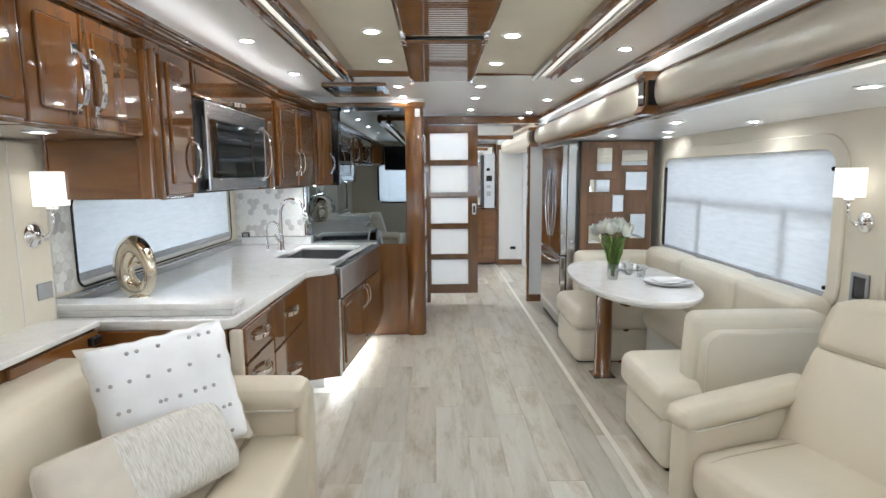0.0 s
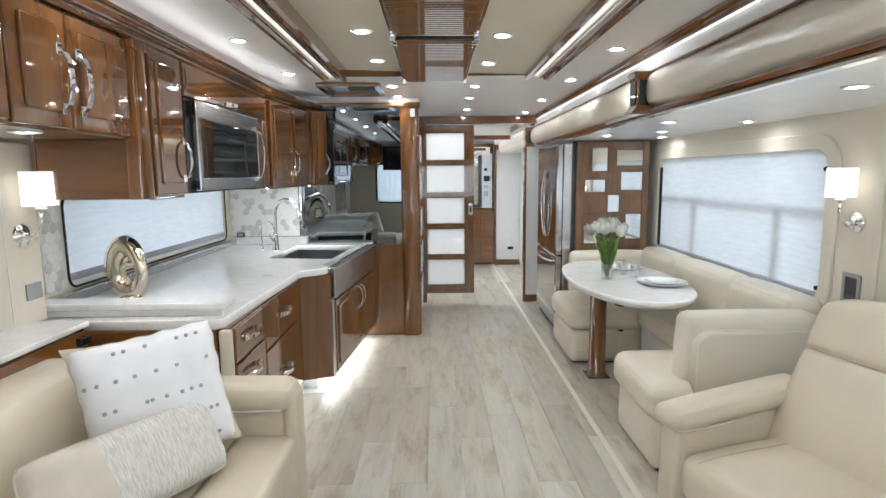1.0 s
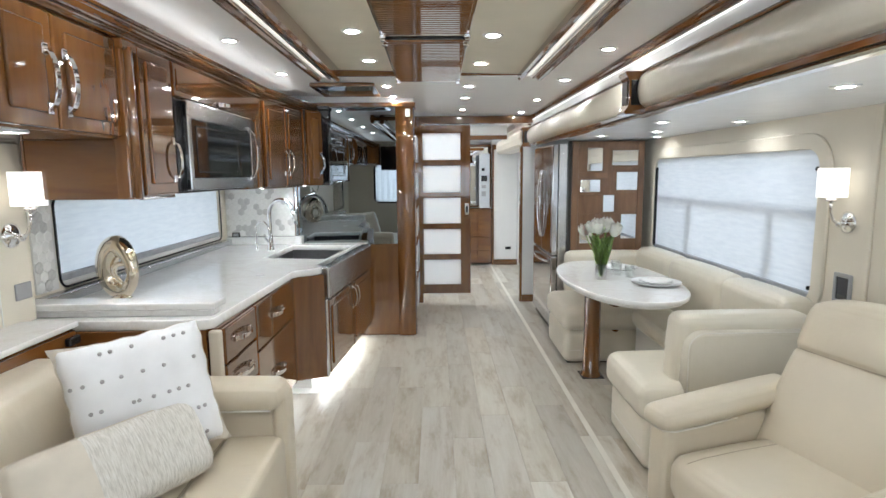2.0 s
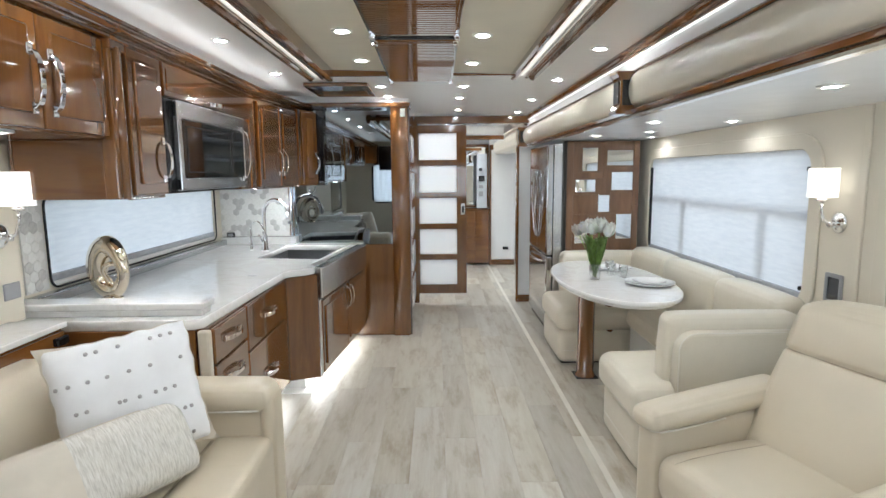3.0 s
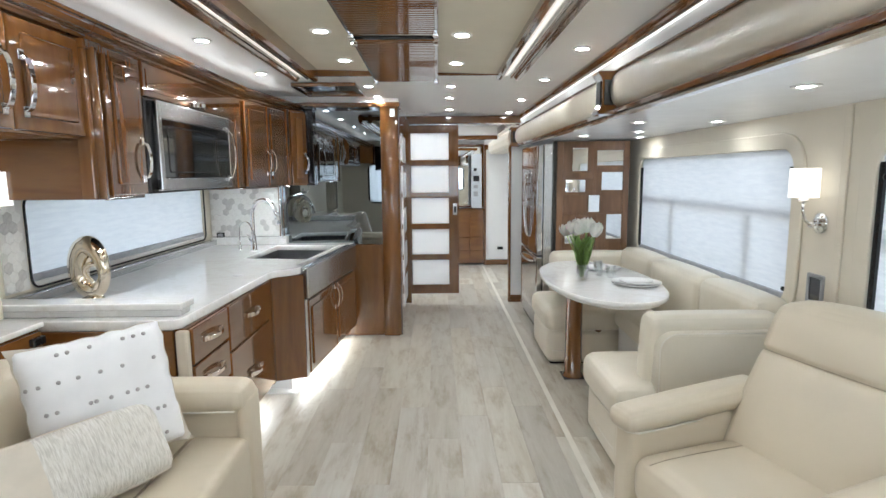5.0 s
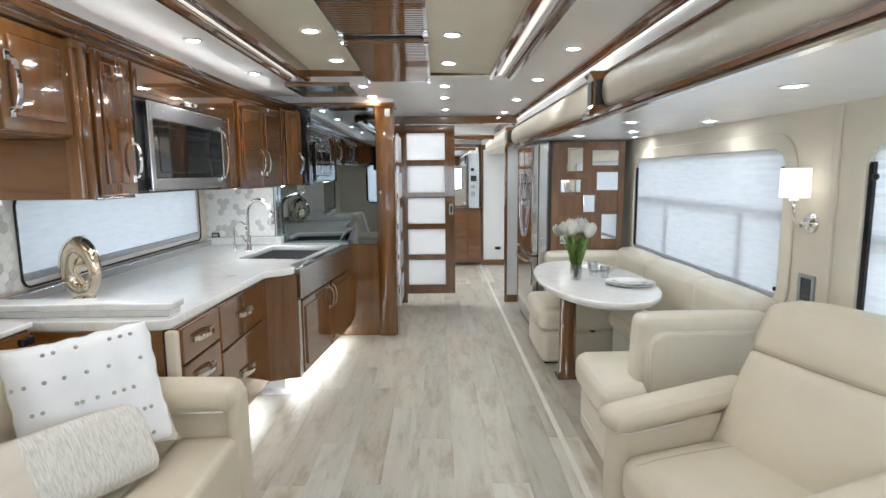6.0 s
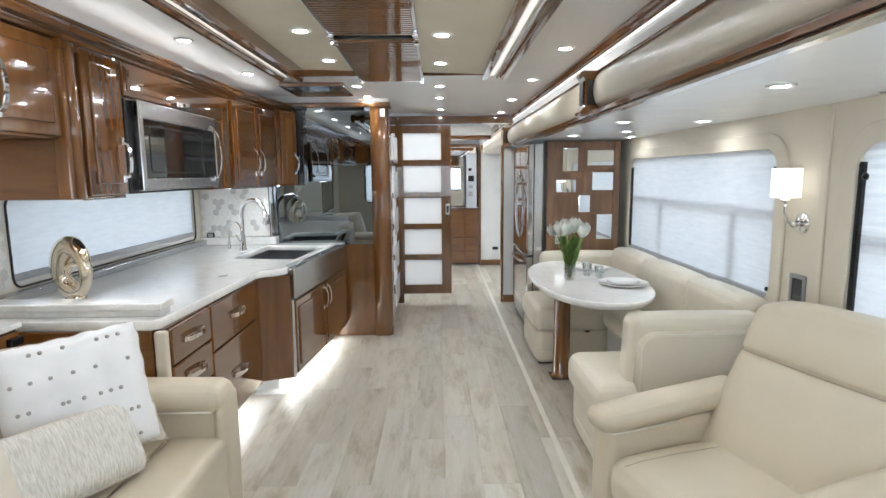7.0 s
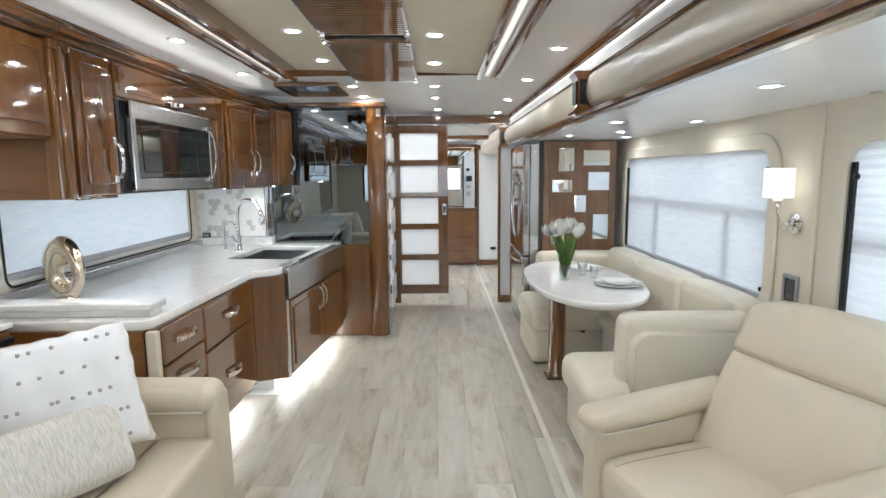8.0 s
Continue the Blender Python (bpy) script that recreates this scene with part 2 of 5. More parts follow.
def tube(points, r, n=10, closed=False, flat=1.0):
    """A round bar along points; r may be a list."""
    pts = [Vector(p) for p in points]
    bm = bmesh.new()
    rings = []
    k = len(pts)
    up = Vector((0, 0, 1))
    prev = None
    for i, p in enumerate(pts):
        d = (pts[(i + 1) % k] - pts[i - 1]) if closed else (pts[min(i + 1, k - 1)] - pts[max(i - 1, 0)])
        d.normalize()
        if prev is None:
            a = d.cross(up)
            if a.length < 1e-3:
                a = d.cross(Vector((1, 0, 0)))
        else:
            a = prev - d * prev.dot(d)
        a.normalize()
        prev = a
        b = d.cross(a)
        rr = r[i] if isinstance(r, (list, tuple)) else r
        rings.append([bm.verts.new(p + a * rr * math.cos(2 * math.pi * j / n) + b * rr * flat * math.sin(2 * math.pi * j / n)) for j in range(n)])
    for i in range(k if closed else k - 1):
        a, b = rings[i], rings[(i + 1) % k]
        for j in range(n):
            bm.faces.new((a[j], a[(j + 1) % n], b[(j + 1) % n], b[j]))
    if not closed:
        bm.faces.new(rings[0][::-1])
        bm.faces.new(rings[-1])
    bmesh.ops.recalc_face_normals(bm, faces=bm.faces[:])
    return bm


def arc(c, r, a0, a1, n, u=(1, 0, 0), v=(0, 0, 1)):
    c, u, v = Vector(c), Vector(u), Vector(v)
    return [c + u * r * math.cos(radians(a0 + (a1 - a0) * i / n)) + v * r * math.sin(radians(a0 + (a1 - a0) * i / n)) for i in range(n + 1)]


def rounded(w, h, r, n=6):
    """Corner points of a rounded rectangle round the origin."""
    pts = []
    for cx, cy, a in ((w / 2 - r, h / 2 - r, 0), (-w / 2 + r, h / 2 - r, 90), (-w / 2 + r, -h / 2 + r, 180), (w / 2 - r, -h / 2 + r, 270)):
        for i in range(n + 1):
            t = radians(a + 90 * i / n)
            pts.append((cx + r * math.cos(t), cy + r * math.sin(t)))
    return pts


def shift(pts, dx, dy):
    return [(x + dx, y + dy) for x, y in pts]


def plate(outer, holes=(), z0=0.0, z1=0.02, bev=0.0):
    """A flat slab with holes, in x and y, from z0 to z1."""
    cu = bpy.data.curves.new("tmp", "CURVE")
    cu.dimensions, cu.fill_mode = "2D", "BOTH"
    cu.extrude = max((z1 - z0) / 2 - bev, 0.0001)
    cu.bevel_depth, cu.bevel_resolution = bev, 1
    if bev:
        cu.offset = -bev
    for loop in (outer, *holes):
        sp = cu.splines.new("POLY")
        sp.points.add(len(loop) - 1)
        for p, (x, y) in zip(sp.points, loop):
            p.co = (x, y, 0, 1)
        sp.use_cyclic_u = True
    ob = bpy.data.objects.new("tmp", cu)
    scene.collection.objects.link(ob)
    dg = bpy.context.evaluated_depsgraph_get()
    dg.update()
    me = bpy.data.meshes.new_from_object(ob.evaluated_get(dg), depsgraph=dg)
    bm = bmesh.new()
    bm.from_mesh(me)
    bpy.data.objects.remove(ob)
    bpy.data.curves.remove(cu)
    bpy.data.meshes.remove(me)
    bmesh.ops.translate(bm, vec=(0, 0, (z0 + z1) / 2), verts=bm.verts)
    bmesh.ops.remove_doubles(bm, verts=bm.verts[:], dist=0.0002)
    bmesh.ops.recalc_face_normals(bm, faces=bm.faces[:])
    return bm


# plate axes (x, y, z) -> world: on a side wall x=const the plate's x is y and its y is z
ON_X = Matrix(((0, 0, 1, 0), (1, 0, 0, 0), (0, 1, 0, 0), (0, 0, 0, 1)))
# on a cross wall y=const the plate's x is x, its y is z and its thickness goes towards -y
ON_Y = Matrix(((1, 0, 0, 0), (0, 0, -1, 0), (0, 1, 0, 0), (0, 0, 0, 1)))


def sweep(section, axis, a, b):
    """A closed section drawn along x or y from a to b; the section is (across, z)."""
    bm = bmesh.new()
    ends = []
    for s in (a, b):
        ends.append([bm.verts.new((u, s, z) if axis == "y" else (s, u, z)) for u, z in section])
    k = len(section)
    for i in range(k):
        bm.faces.new((ends[0][i], ends[0][(i + 1) % k], ends[1][(i + 1) % k], ends[1][i]))
    bm.faces.new(ends[0][::-1])
    bm.faces.new(ends[1])
    bmesh.ops.recalc_face_normals(bm, faces=bm.faces[:])
    return bm


def cushion(x0, x1, y0, y1, z0, z1, r=0.05, puff=0.015, n=14, warp=None):
    """A padded block with round edges and full faces; warp moves each point."""
    bm = bmesh.new()
    half = Vector(((x1 - x0) / 2, (y1 - y0) / 2, (z1 - z0) / 2))
    mid = Vector(((x1 + x0) / 2, (y1 + y0) / 2, (z1 + z0) / 2))
    r = min(r, 0.98 * min(half))
    grid = {}

    def steps(h):
        inner = h - r
        e = [-h, -h + r * 0.12, -h + r * 0.4, -h + r * 0.75]
        m = [-inner + 2 * inner * i / n for i in range(n + 1)]
        return e + m + [-v for v in reversed(e)]
    sx, sy, sz = steps(half.x), steps(half.y), steps(half.z)

    def put(p):
        key = (round(p[0], 5), round(p[1], 5), round(p[2], 5))
        if key not in grid:
            q = Vector(p)
            c = Vector([max(-h + r, min(h - r, v)) for v, h in zip(q, half)])
            d = q - c
            if d.length > 1e-6:
                q = c + d.normalized() * r
            f = [1 - (v / h) ** 2 if h > 0 else 0 for v, h in zip(q, half)]
            k = [max(0.0, t) for t in f]
            for i in range(3):
                j, l = (i + 1) % 3, (i + 2) % 3
                if abs(p[i]) > half[i] - 1e-6:
                    q[i] += math.copysign(puff * math.sqrt(k[j] * k[l]), p[i])
            q = q + mid
            if warp:
                q = Vector(warp(q))
            grid[key] = bm.verts.new(q)
        return grid[key]
    for i, (a, b) in enumerate(((sy, sz), (sz, sx), (sx, sy))):
        for s in (-1, 1):
            for u0, u1 in zip(a, a[1:]):
                for v0, v1 in zip(b, b[1:]):
                    quad = []
                    for u, v in ((u0, v0), (u1, v0), (u1, v1), (u0, v1)):
                        p = [0, 0, 0]
                        p[i], p[(i + 1) % 3], p[(i + 2) % 3] = s * half[i], u, v
                        quad.append(put(p))
                    if len(set(quad)) == 4:
                        bm.faces.new(quad if s > 0 else quad[::-1])
    return bm


# ---- structure ----
def structure(name, bm, mat, label, smooth=False):
    return tagged(obj(name, bm, mat, None, smooth), label, name.rstrip("_0123456789").replace("_", " "), kind="structure")


CEIL = 2.13


def roof(x):
    """Height of the pale ceiling, which leans a little across the coach."""
    return 2.16 - 0.026 * (x - 0.02)


def inset(x):
    """Height of the taupe panel between the coves."""
    return 2.129 - 0.030 * (x - 0.035)


RZ = 1.785            # ceiling of the dinette bay
XL, XR = -1.80, 2.05  # inner faces of the bay walls
Y0, Y1 = -1.9, 9.4

floor = structure("floor", box(XL - 0.1, XR + 0.1, Y0 - 0.1, Y1 + 0.1, -0.08, -0.006, 0), plain("plank_joint", (0.42, 0.39, 0.34), 0.6), "greyed oak plank floor with a narrow pale strip")
structure("floor_strip", box(0.957, 0.990, Y0, Y1, 0.0, 0.004, 0.001), plain("pale_strip", (0.72, 0.69, 0.62), 0.35), "pale trim strip let into the plank floor")

# main ceiling
structure("ceiling", sweep([(XL - 0.1, roof(XL - 0.1)), (1.30, roof(1.30)), (1.30, 2.25), (XL - 0.1, 2.25)], "y", Y0 - 0.1, Y1 + 0.1), ceil_white, "pale smooth ceiling with recessed lights")
structure("ceiling_bay", box(1.195, XR + 0.1, Y0 - 0.1, 6.36, RZ, RZ + 0.05, 0), bay_white, "low white ceiling over the dinette bay")
structure("ceiling_bay_back", box(1.30, XR + 0.1, 6.36, Y1 + 0.1, CEIL, CEIL + 0.05, 0), ceil_white, "white ceiling over the rear hall")
structure("wall_soffit", box(1.175, 1.30, Y0, 6.36, RZ + 0.051, CEIL - 0.004, 0), white_wall, "white upright soffit face above the bay")
PE = 3.57     # far end of the panel and the coves
structure("ceiling_panel", sweep([(-0.53, inset(-0.53)), (0.64, inset(0.64)), (0.64, roof(0.64) + 0.01), (-0.53, roof(-0.53) + 0.01)], "y", Y0, PE - 0.001), ceil_tan, "taupe padded ceiling panel between two light coves")
structure("trim_ceiling", box(-0.66, 0.765, PE, PE + 0.022, 2.106, 2.15, 0.003), wood_x, "thin cherry strip closing the ceiling panel")

# side walls with their window openings
WIN_R = shift(rounded(2.17, 0.83, 0.10), 3.865, 1.205)
WIN_P = shift(rounded(1.25, 0.75, 0.10), -0.75, 1.18)     # unseen bare side windows of the cab, added for fill light
WIN_N = shift(rounded(1.55, 0.98, 0.12), 1.515, 1.13)
structure("wall_right", xf(plate([(Y0, -0.02), (6.4, -0.02), (6.4, RZ + 0.05), (Y0, RZ + 0.05)], [WIN_R, WIN_N, WIN_P], 0, 0.06), Matrix.Translation((XR, 0, 0)) @ ON_X), wall_vinyl, "cream vinyl side wall with rounded windows")
WIN_L = shift(rounded(2.10, 0.46, 0.05), 3.79, 1.175)
# The third opening, at y 7.7, is added out of view for the hall's fill lamp.
structure("wall_left", xf(plate([(Y0, -0.02), (Y1, -0.02), (Y1, CEIL + 0.10), (Y0, CEIL + 0.10)], [WIN_L, WIN_P, shift(rounded(1.5, 0.9, 0.08), 7.7, 1.3)], 0, 0.06), Matrix.Translation((XL - 0.06, 0, 0)) @ ON_X), wall_vinyl, "cream side wall behind the galley with a long low window")
WIN_F = shift(rounded(2.5, 0.85, 0.12), 0.0, 1.30)
structure("wall_front", xf(plate([(XL - 0.1, -0.02), (XR + 0.1, -0.02), (XR + 0.1, CEIL + 0.10), (XL - 0.1, CEIL + 0.10)], [WIN_F], 0, 0.06), Matrix.Translation((0, Y0, 0)) @ ON_Y), wall_vinyl, "cream wall round a wide shaded windshield")
structure("wall_back", box(XL, XR + 0.1, Y1, Y1 + 0.06, 0, CEIL + 0.08, 0), white_wall, "white rear wall of the hall")
structure("wall_hall_right", box(1.42, 1.48, 6.42, Y1, 0, CEIL, 0.0), white_wall, "white side wall of the rear hall")


stack_m = plain("gathered_shade_cloth", (0.42, 0.43, 0.46), 0.8, var=0.1, scale=30)


def window(name, wall_x, out, cy, cz, w, h, r, bars, label, pleat=0.0012):
    """A side window: pane, frame, glazing bars and a drawn pleated shade. out is -1 or 1, towards outdoors."""
    t = thing(name, (wall_x, cy, cz), label, "window", kind="structure")
    ring = xf(plate(rounded(w + 0.0, h + 0.0, r), [rounded(w - 0.05, h - 0.05, r * 0.8)], 0, 0.03), ON_X)
    part("window_frame", xf(ring, Matrix.Translation((out * 0.052 - 0.015, 0, 0))), black, t, "black aluminium frame")
    p = part("pane", xf(plate(rounded(w - 0.05, h - 0.05, r * 0.8), [], 0, 0.006), Matrix.Translation((out * 0.07, 0, 0)) @ ON_X), glass, t)
    p.visible_shadow = False
    for y0, y1, z0, z1 in bars:
        part("glazing_bar", box(out * 0.062 - 0.010, out * 0.062 + 0.010, y0, y1, z0, z1, 0.003), grey_plastic, t)
    # pleated shade
    bm = bmesh.new()
    k = int(h / 0.019)
    w2, h2 = w - 0.035, h - 0.012
    prev = None
    for i in range(k + 1):
        z = -h2 / 2 + h2 * i / k
        d = out * (0.012 + (pleat if i % 2 else 0.0))
        row = [bm.verts.new((d, -w2 / 2, z)), bm.verts.new((d, w2 / 2, z))]
        if prev:
            bm.faces.new((prev[0], prev[1], row[1], row[0]))
        prev = row
    part("shade", bm, shade_m, t, "drawn translucent white pleated shade")
    part("shade_stack", box(min(out * 0.002, out * 0.026), max(out * 0.002, out * 0.026), -w2 / 2, w2 / 2, -h / 2 + 0.029, -h / 2 + 0.068, 0.008), stack_m, t, "grey gathered pleats")
    part("shade_rail", box(min(out * 0.004, out * 0.022), max(out * 0.004, out * 0.022), -w2 / 2, w2 / 2, -h / 2 + 0.004, -h / 2 + 0.028, 0.003), white_plastic, t)
    return t


w1 = window("window_1", XR, 1, 3.865, 1.205, 2.17, 0.83, 0.10, [(-1.06, 1.06, 0.045, 0.085), (-0.66, -0.60, -0.40, 0.045), (0.40, 0.46, -0.40, 0.045)], "wide dinette window with its white shade drawn")
w2 = window("window_2", XR, 1, 1.515, 1.13, 1.55, 0.98, 0.12, [(-0.75, 0.75, 0.05, 0.09)], "rounded window beside the armchair, white shade drawn", 0.006)
w3 = window("window_3", XL, -1, 3.79, 1.175, 2.10, 0.46, 0.05, [], "long low galley window with its white shade drawn")


def surround(parent, w, h, r, wd, x, depth, mat):
    bm = xf(plate(rounded(w + 2 * wd, h + 2 * wd, r + wd), [rounded(w, h, r)], 0, depth, 0.006), Matrix.Translation((x, 0, 0)) @ ON_X)
    part("surround", bm, mat, parent, "padded cream surround")


surround(w1, 2.13, 0.80, 0.10, 0.085, -0.018, 0.017, wall_vinyl)
surround(w2, 1.51, 0.95, 0.12, 0.085, -0.018, 0.017, wall_vinyl)
surround(w3, 2.085, 0.45, 0.05, 0.012, 0.001, 0.010, black)
for yy, zz in ((-1.045, 0.30), (-1.045, -0.32)):
    part("shade_knob", xf(lathe([(0.004, 0), (0.012, 0.003), (0.012, 0.012), (0.006, 0.016)], 14), Matrix.Translation((-0.003, yy, zz)) @ Matrix.Rotation(radians(-90), 4, 'Y')), black, w1)
part("shade_guide", box(-0.006, 0.010, 1.035, 1.062, -0.36, 0.33, 0.002), black, w1, "black side guide of the shade")
part("shade_guide", box(-0.006, 0.010, 0.725, 0.752, -0.42, 0.40, 0.002), black, w2, "black side guide of the shade")
for zz in (0.34, -0.36):
    part("shade_knob", xf(lathe([(0.004, 0), (0.014, 0.003), (0.014, 0.012), (0.006, 0.016)], 14), Matrix.Translation((-0.008, 0.70, zz)) @ Matrix.Rotation(radians(-90), 4, 'Y')), black, w2)



def added_window(name, x, y, z, w, h, r, label):
    """An added, unseen side window for fill light, its shade up: a black frame round clear glass."""
    t = thing(name, (x, y, z), label, "window", kind="structure")
    part("window_frame", xf(plate(rounded(w, h, r), [rounded(w - 0.05, h - 0.05, r * 0.8)], -0.015, 0.015), ON_X), black, t, "black aluminium frame")
    p = part("pane", xf(plate(rounded(w - 0.05, h - 0.05, r * 0.8), [], -0.003, 0.003), ON_X), glass, t)
    p.visible_shadow = False


added_window("window_5", XR + 0.03, -0.75, 1.18, 1.25, 0.75, 0.10, "unseen clear cab side window, added to let in fill light")
added_window("window_6", XL - 0.03, -0.75, 1.18, 1.25, 0.75, 0.10, "unseen clear cab side window, added to let in fill light")
added_window("window_7", XL - 0.03, 7.7, 1.3, 1.5, 0.9, 0.08, "unseen clear bedroom side window, added to let in fill light")
wf = thing("window_4", (0, Y0, 1.30), "wide windshield with a pale privacy shade drawn", "window", kind="structure")
part("window_frame", xf(plate(rounded(2.5, 0.85, 0.12), [rounded(2.42, 0.77, 0.1)], 0, 0.03), Matrix.Translation((0, -0.03, 0)) @ ON_Y), black, wf, "black frame")
bm = bmesh.new()
rows_ = []
for i in range(41):
    x = -1.21 + 2.42 * i / 40
    d = -0.02 - 0.008 * (i % 2)
    rows_.append((bm.verts.new((x, d, -0.40)), bm.verts.new((x, d, 0.40))))
for a, b in zip(rows_, rows_[1:]):
    bm.faces.new((a[0], b[0], b[1], a[1]))
part("shade", bm, shade_m, wf, "drawn translucent privacy shade")

# crown over the galley cabinets
CR = [(-1.20, 2.033), (-1.142, 2.033), (-1.136, 2.040), (-1.136, 2.049)] + [(-1.131 + 0.032 * math.sin(radians(a)), 2.053 + 0.028 * (1 - math.cos(radians(a)))) for a in range(0, 91, 15)] + [(-1.096, 2.083), (-1.096, 2.089), (-1.088, 2.093), (-1.084, 2.103), (-1.112, 2.103), (-1.20, 2.088)]
structure("trim_crown_galley", sweep(CR, "y", 2.28, 3.99), wood_y, "stepped cherry crown moulding over the galley cabinets")
structure("trim_crown_sofa", sweep([(u - 0.0, z) for u, z in CR], "y", Y0, 2.275), wood_y, "cherry crown moulding over the sofa cabinets")
bm = sweep([(u + 1.14, z) for u, z in CR], "y", 0.0, 1.02)
structure("trim_crown_slant", xf(bm, pose(-1.14, 3.995, 0, 0, 0, -8.2)), wood_y, "cherry crown moulding over the slanted cabinet")
sl = structure("crown_light_slant", box(-0.056, -0.050, 0.02, 0.70, 2.092, 2.130, 0.001), wash_glow, "lit strip hidden on top of the slanted crown")
sl.matrix_basis = pose(-1.14, 3.995, 0, 0, 0, -8.2)
for nm, y0, y1 in (("galley", 2.30, 3.97), ("sofa", Y0, 2.27)):
    structure("crown_light_" + nm, box(-1.196, -1.190, y0, y1, 2.092, 2.130, 0.001), wash_glow, "lit strip hidden on top of the crown moulding")
structure("bay_slot_light", box(1.162, 1.172, Y0, 6.3, 2.079, 2.0815, 0.0005), slot_glow, "lit strip in the slot above the padded valance")
# valance over the bay: crown, pale slot, padded roll, lower rail
structure("trim_crown_bay", sweep([(1.19, 2.129), (1.130, 2.129), (1.131, 2.116), (1.138, 2.110), (1.142, 2.099), (1.150, 2.092), (1.150, 2.085), (1.158, 2.082), (1.19, 2.082)], "y", Y0, 6.34), wood_y, "cherry crown moulding along the bay")
structure("trim_bay_bead", sweep([(1.174, 2.012), (1.146, 2.010), (1.142, 2.002), (1.148, 1.996), (1.174, 1.996)], "y", Y0, 6.34), wood_y, "thin cherry bead above the padded valance")
roll = [(1.174, 1.995), (1.150, 1.994)] + [(1.150 - 0.034 * math.sin(math.pi * i / 10) ** 0.5, 1.992 - 0.165 * i / 10) for i in range(1, 10)] + [(1.150, 1.827), (1.174, 1.826)]
structure("valance_near", sweep(roll, "y", Y0, 2.865), cream_cool, "padded cream valance over the bay opening", True)
structure("valance_far", sweep(roll, "y", 2.985, 6.33), cream_cool, "padded cream valance running to the hall", True)
structure("trim_bay_rail", sweep([(1.174, 1.825), (1.142, 1.823), (1.132, 1.812), (1.138, 1.796), (1.174, 1.794)], "y", Y0, 6.33), wood_y, "cherry rail under the padded valance")
structure("trim_bay_track", sweep([(1.194, 1.793), (1.150, 1.793), (1.146, 1.786), (1.152, 1.778), (1.180, 1.776), (1.194, 1.780)], "y", Y0, 6.3), nickel, "metal seal track along the edge of the bay ceiling")


def bracket(y):
    t = thing("valance_bracket", (1.174, y, 1.79), "cherry valance bracket with a dark glass face", "bracket", "valance brackets")
    sec = [(0.0, 0.0), (-0.115, 0.0), (-0.122, 0.012), (-0.108, 0.03), (-0.098, 0.05), (-0.098, 0.165), (-0.106, 0.185), (-0.118, 0.20), (-0.116, 0.213), (0.0, 0.213)]
    part("body", sweep(sec, "y", -0.055, 0.055), wood_z, t)
    part("face", box(-0.104, -0.096, -0.038, 0.038, 0.052, 0.166, 0.004), dark_glass, t, "dark glass inset")
    part("end_face", box(-0.088, -0.012, -0.058, -0.0548, 0.045, 0.17, 0.003), dark_glass, t, "dark glass inset")
    return t


bk = bracket(2.925)
copy_thing(bk, pose(1.174, 6.345, 1.79))


# ---- ceiling fittings ----
def cove(x, label):
    """A lit channel between two rails that hang below the ceiling."""
    t = thing("light_cove", (x, 0, 2.105), label, "cove light", "ceiling coves")
    top = roof(x) - 2.105 - 0.004
    part("outer_rail", sweep([(-0.078, top), (-0.078, -0.022), (-0.066, -0.032), (-0.050, -0.030), (-0.044, -0.018), (-0.036, -0.014), (-0.036, top)], "y", Y0, PE - 0.001), wood_y, t)
    part("inner_rail", sweep([(0.078, top - 0.004), (0.078, -0.022), (0.066, -0.034), (0.046, -0.031), (0.040, -0.018), (0.030, -0.014), (0.030, top)], "y", Y0, PE - 0.001), wood_y, t)
    part("bead", sweep([(0.010, -0.004), (0.008, -0.020), (0.016, -0.024), (0.024, -0.020), (0.024, -0.004)], "y", Y0, PE - 0.02), nickel, t, "bright metal bead")
    part("channel", box(-0.0355, 0.0295, Y0, PE - 0.002, -0.0035, 0.008, 0), white_wall, t, "white channel")
    part("diffuser", sweep([(-0.026, -0.004), (-0.024, -0.009), (-0.002, -0.009), (0.0, -0.004)], "y", Y0, PE - 0.03), cove_glow, t, "lit white diffuser strip")
    return t


cove(-0.578, "lit ceiling cove between cherry rails")
cove(0.690, "lit ceiling cove between cherry rails")


def ceiling_light(x, y, z, lens=None, cone=104, watts=BEAM):
    t = thing("ceiling_light", (x, y, z), "small round recessed ceiling light, lit", "ceiling light", "recessed lights")
    part("trim_ring", lathe([(0.030, -0.002), (0.034, -0.006), (0.045, -0.005), (0.049, 0.0), (0.030, 0.0)], 28, False), white_plastic, t, "white ring", True)
    part("lens", lathe([(0.001, -0.0045), (0.024, -0.0040), (0.0305, -0.0025), (0.0305, 0.0)], 24), lens or spot_glow, t, "glowing lens")
    la = bpy.data.lights.new("beam", "SPOT")
    la.energy, la.color, la.spot_size, la.spot_blend, la.shadow_soft_size = watts, (1.0, 0.975, 0.94), radians(cone), 1.0, 0.03
    ob = new("beam", la)
    ob.parent = t
    ob.location = (0, 0, -0.045)
    return t


first = ceiling_light(-0.96, 2.962, roof(-0.96) - 0.0008)
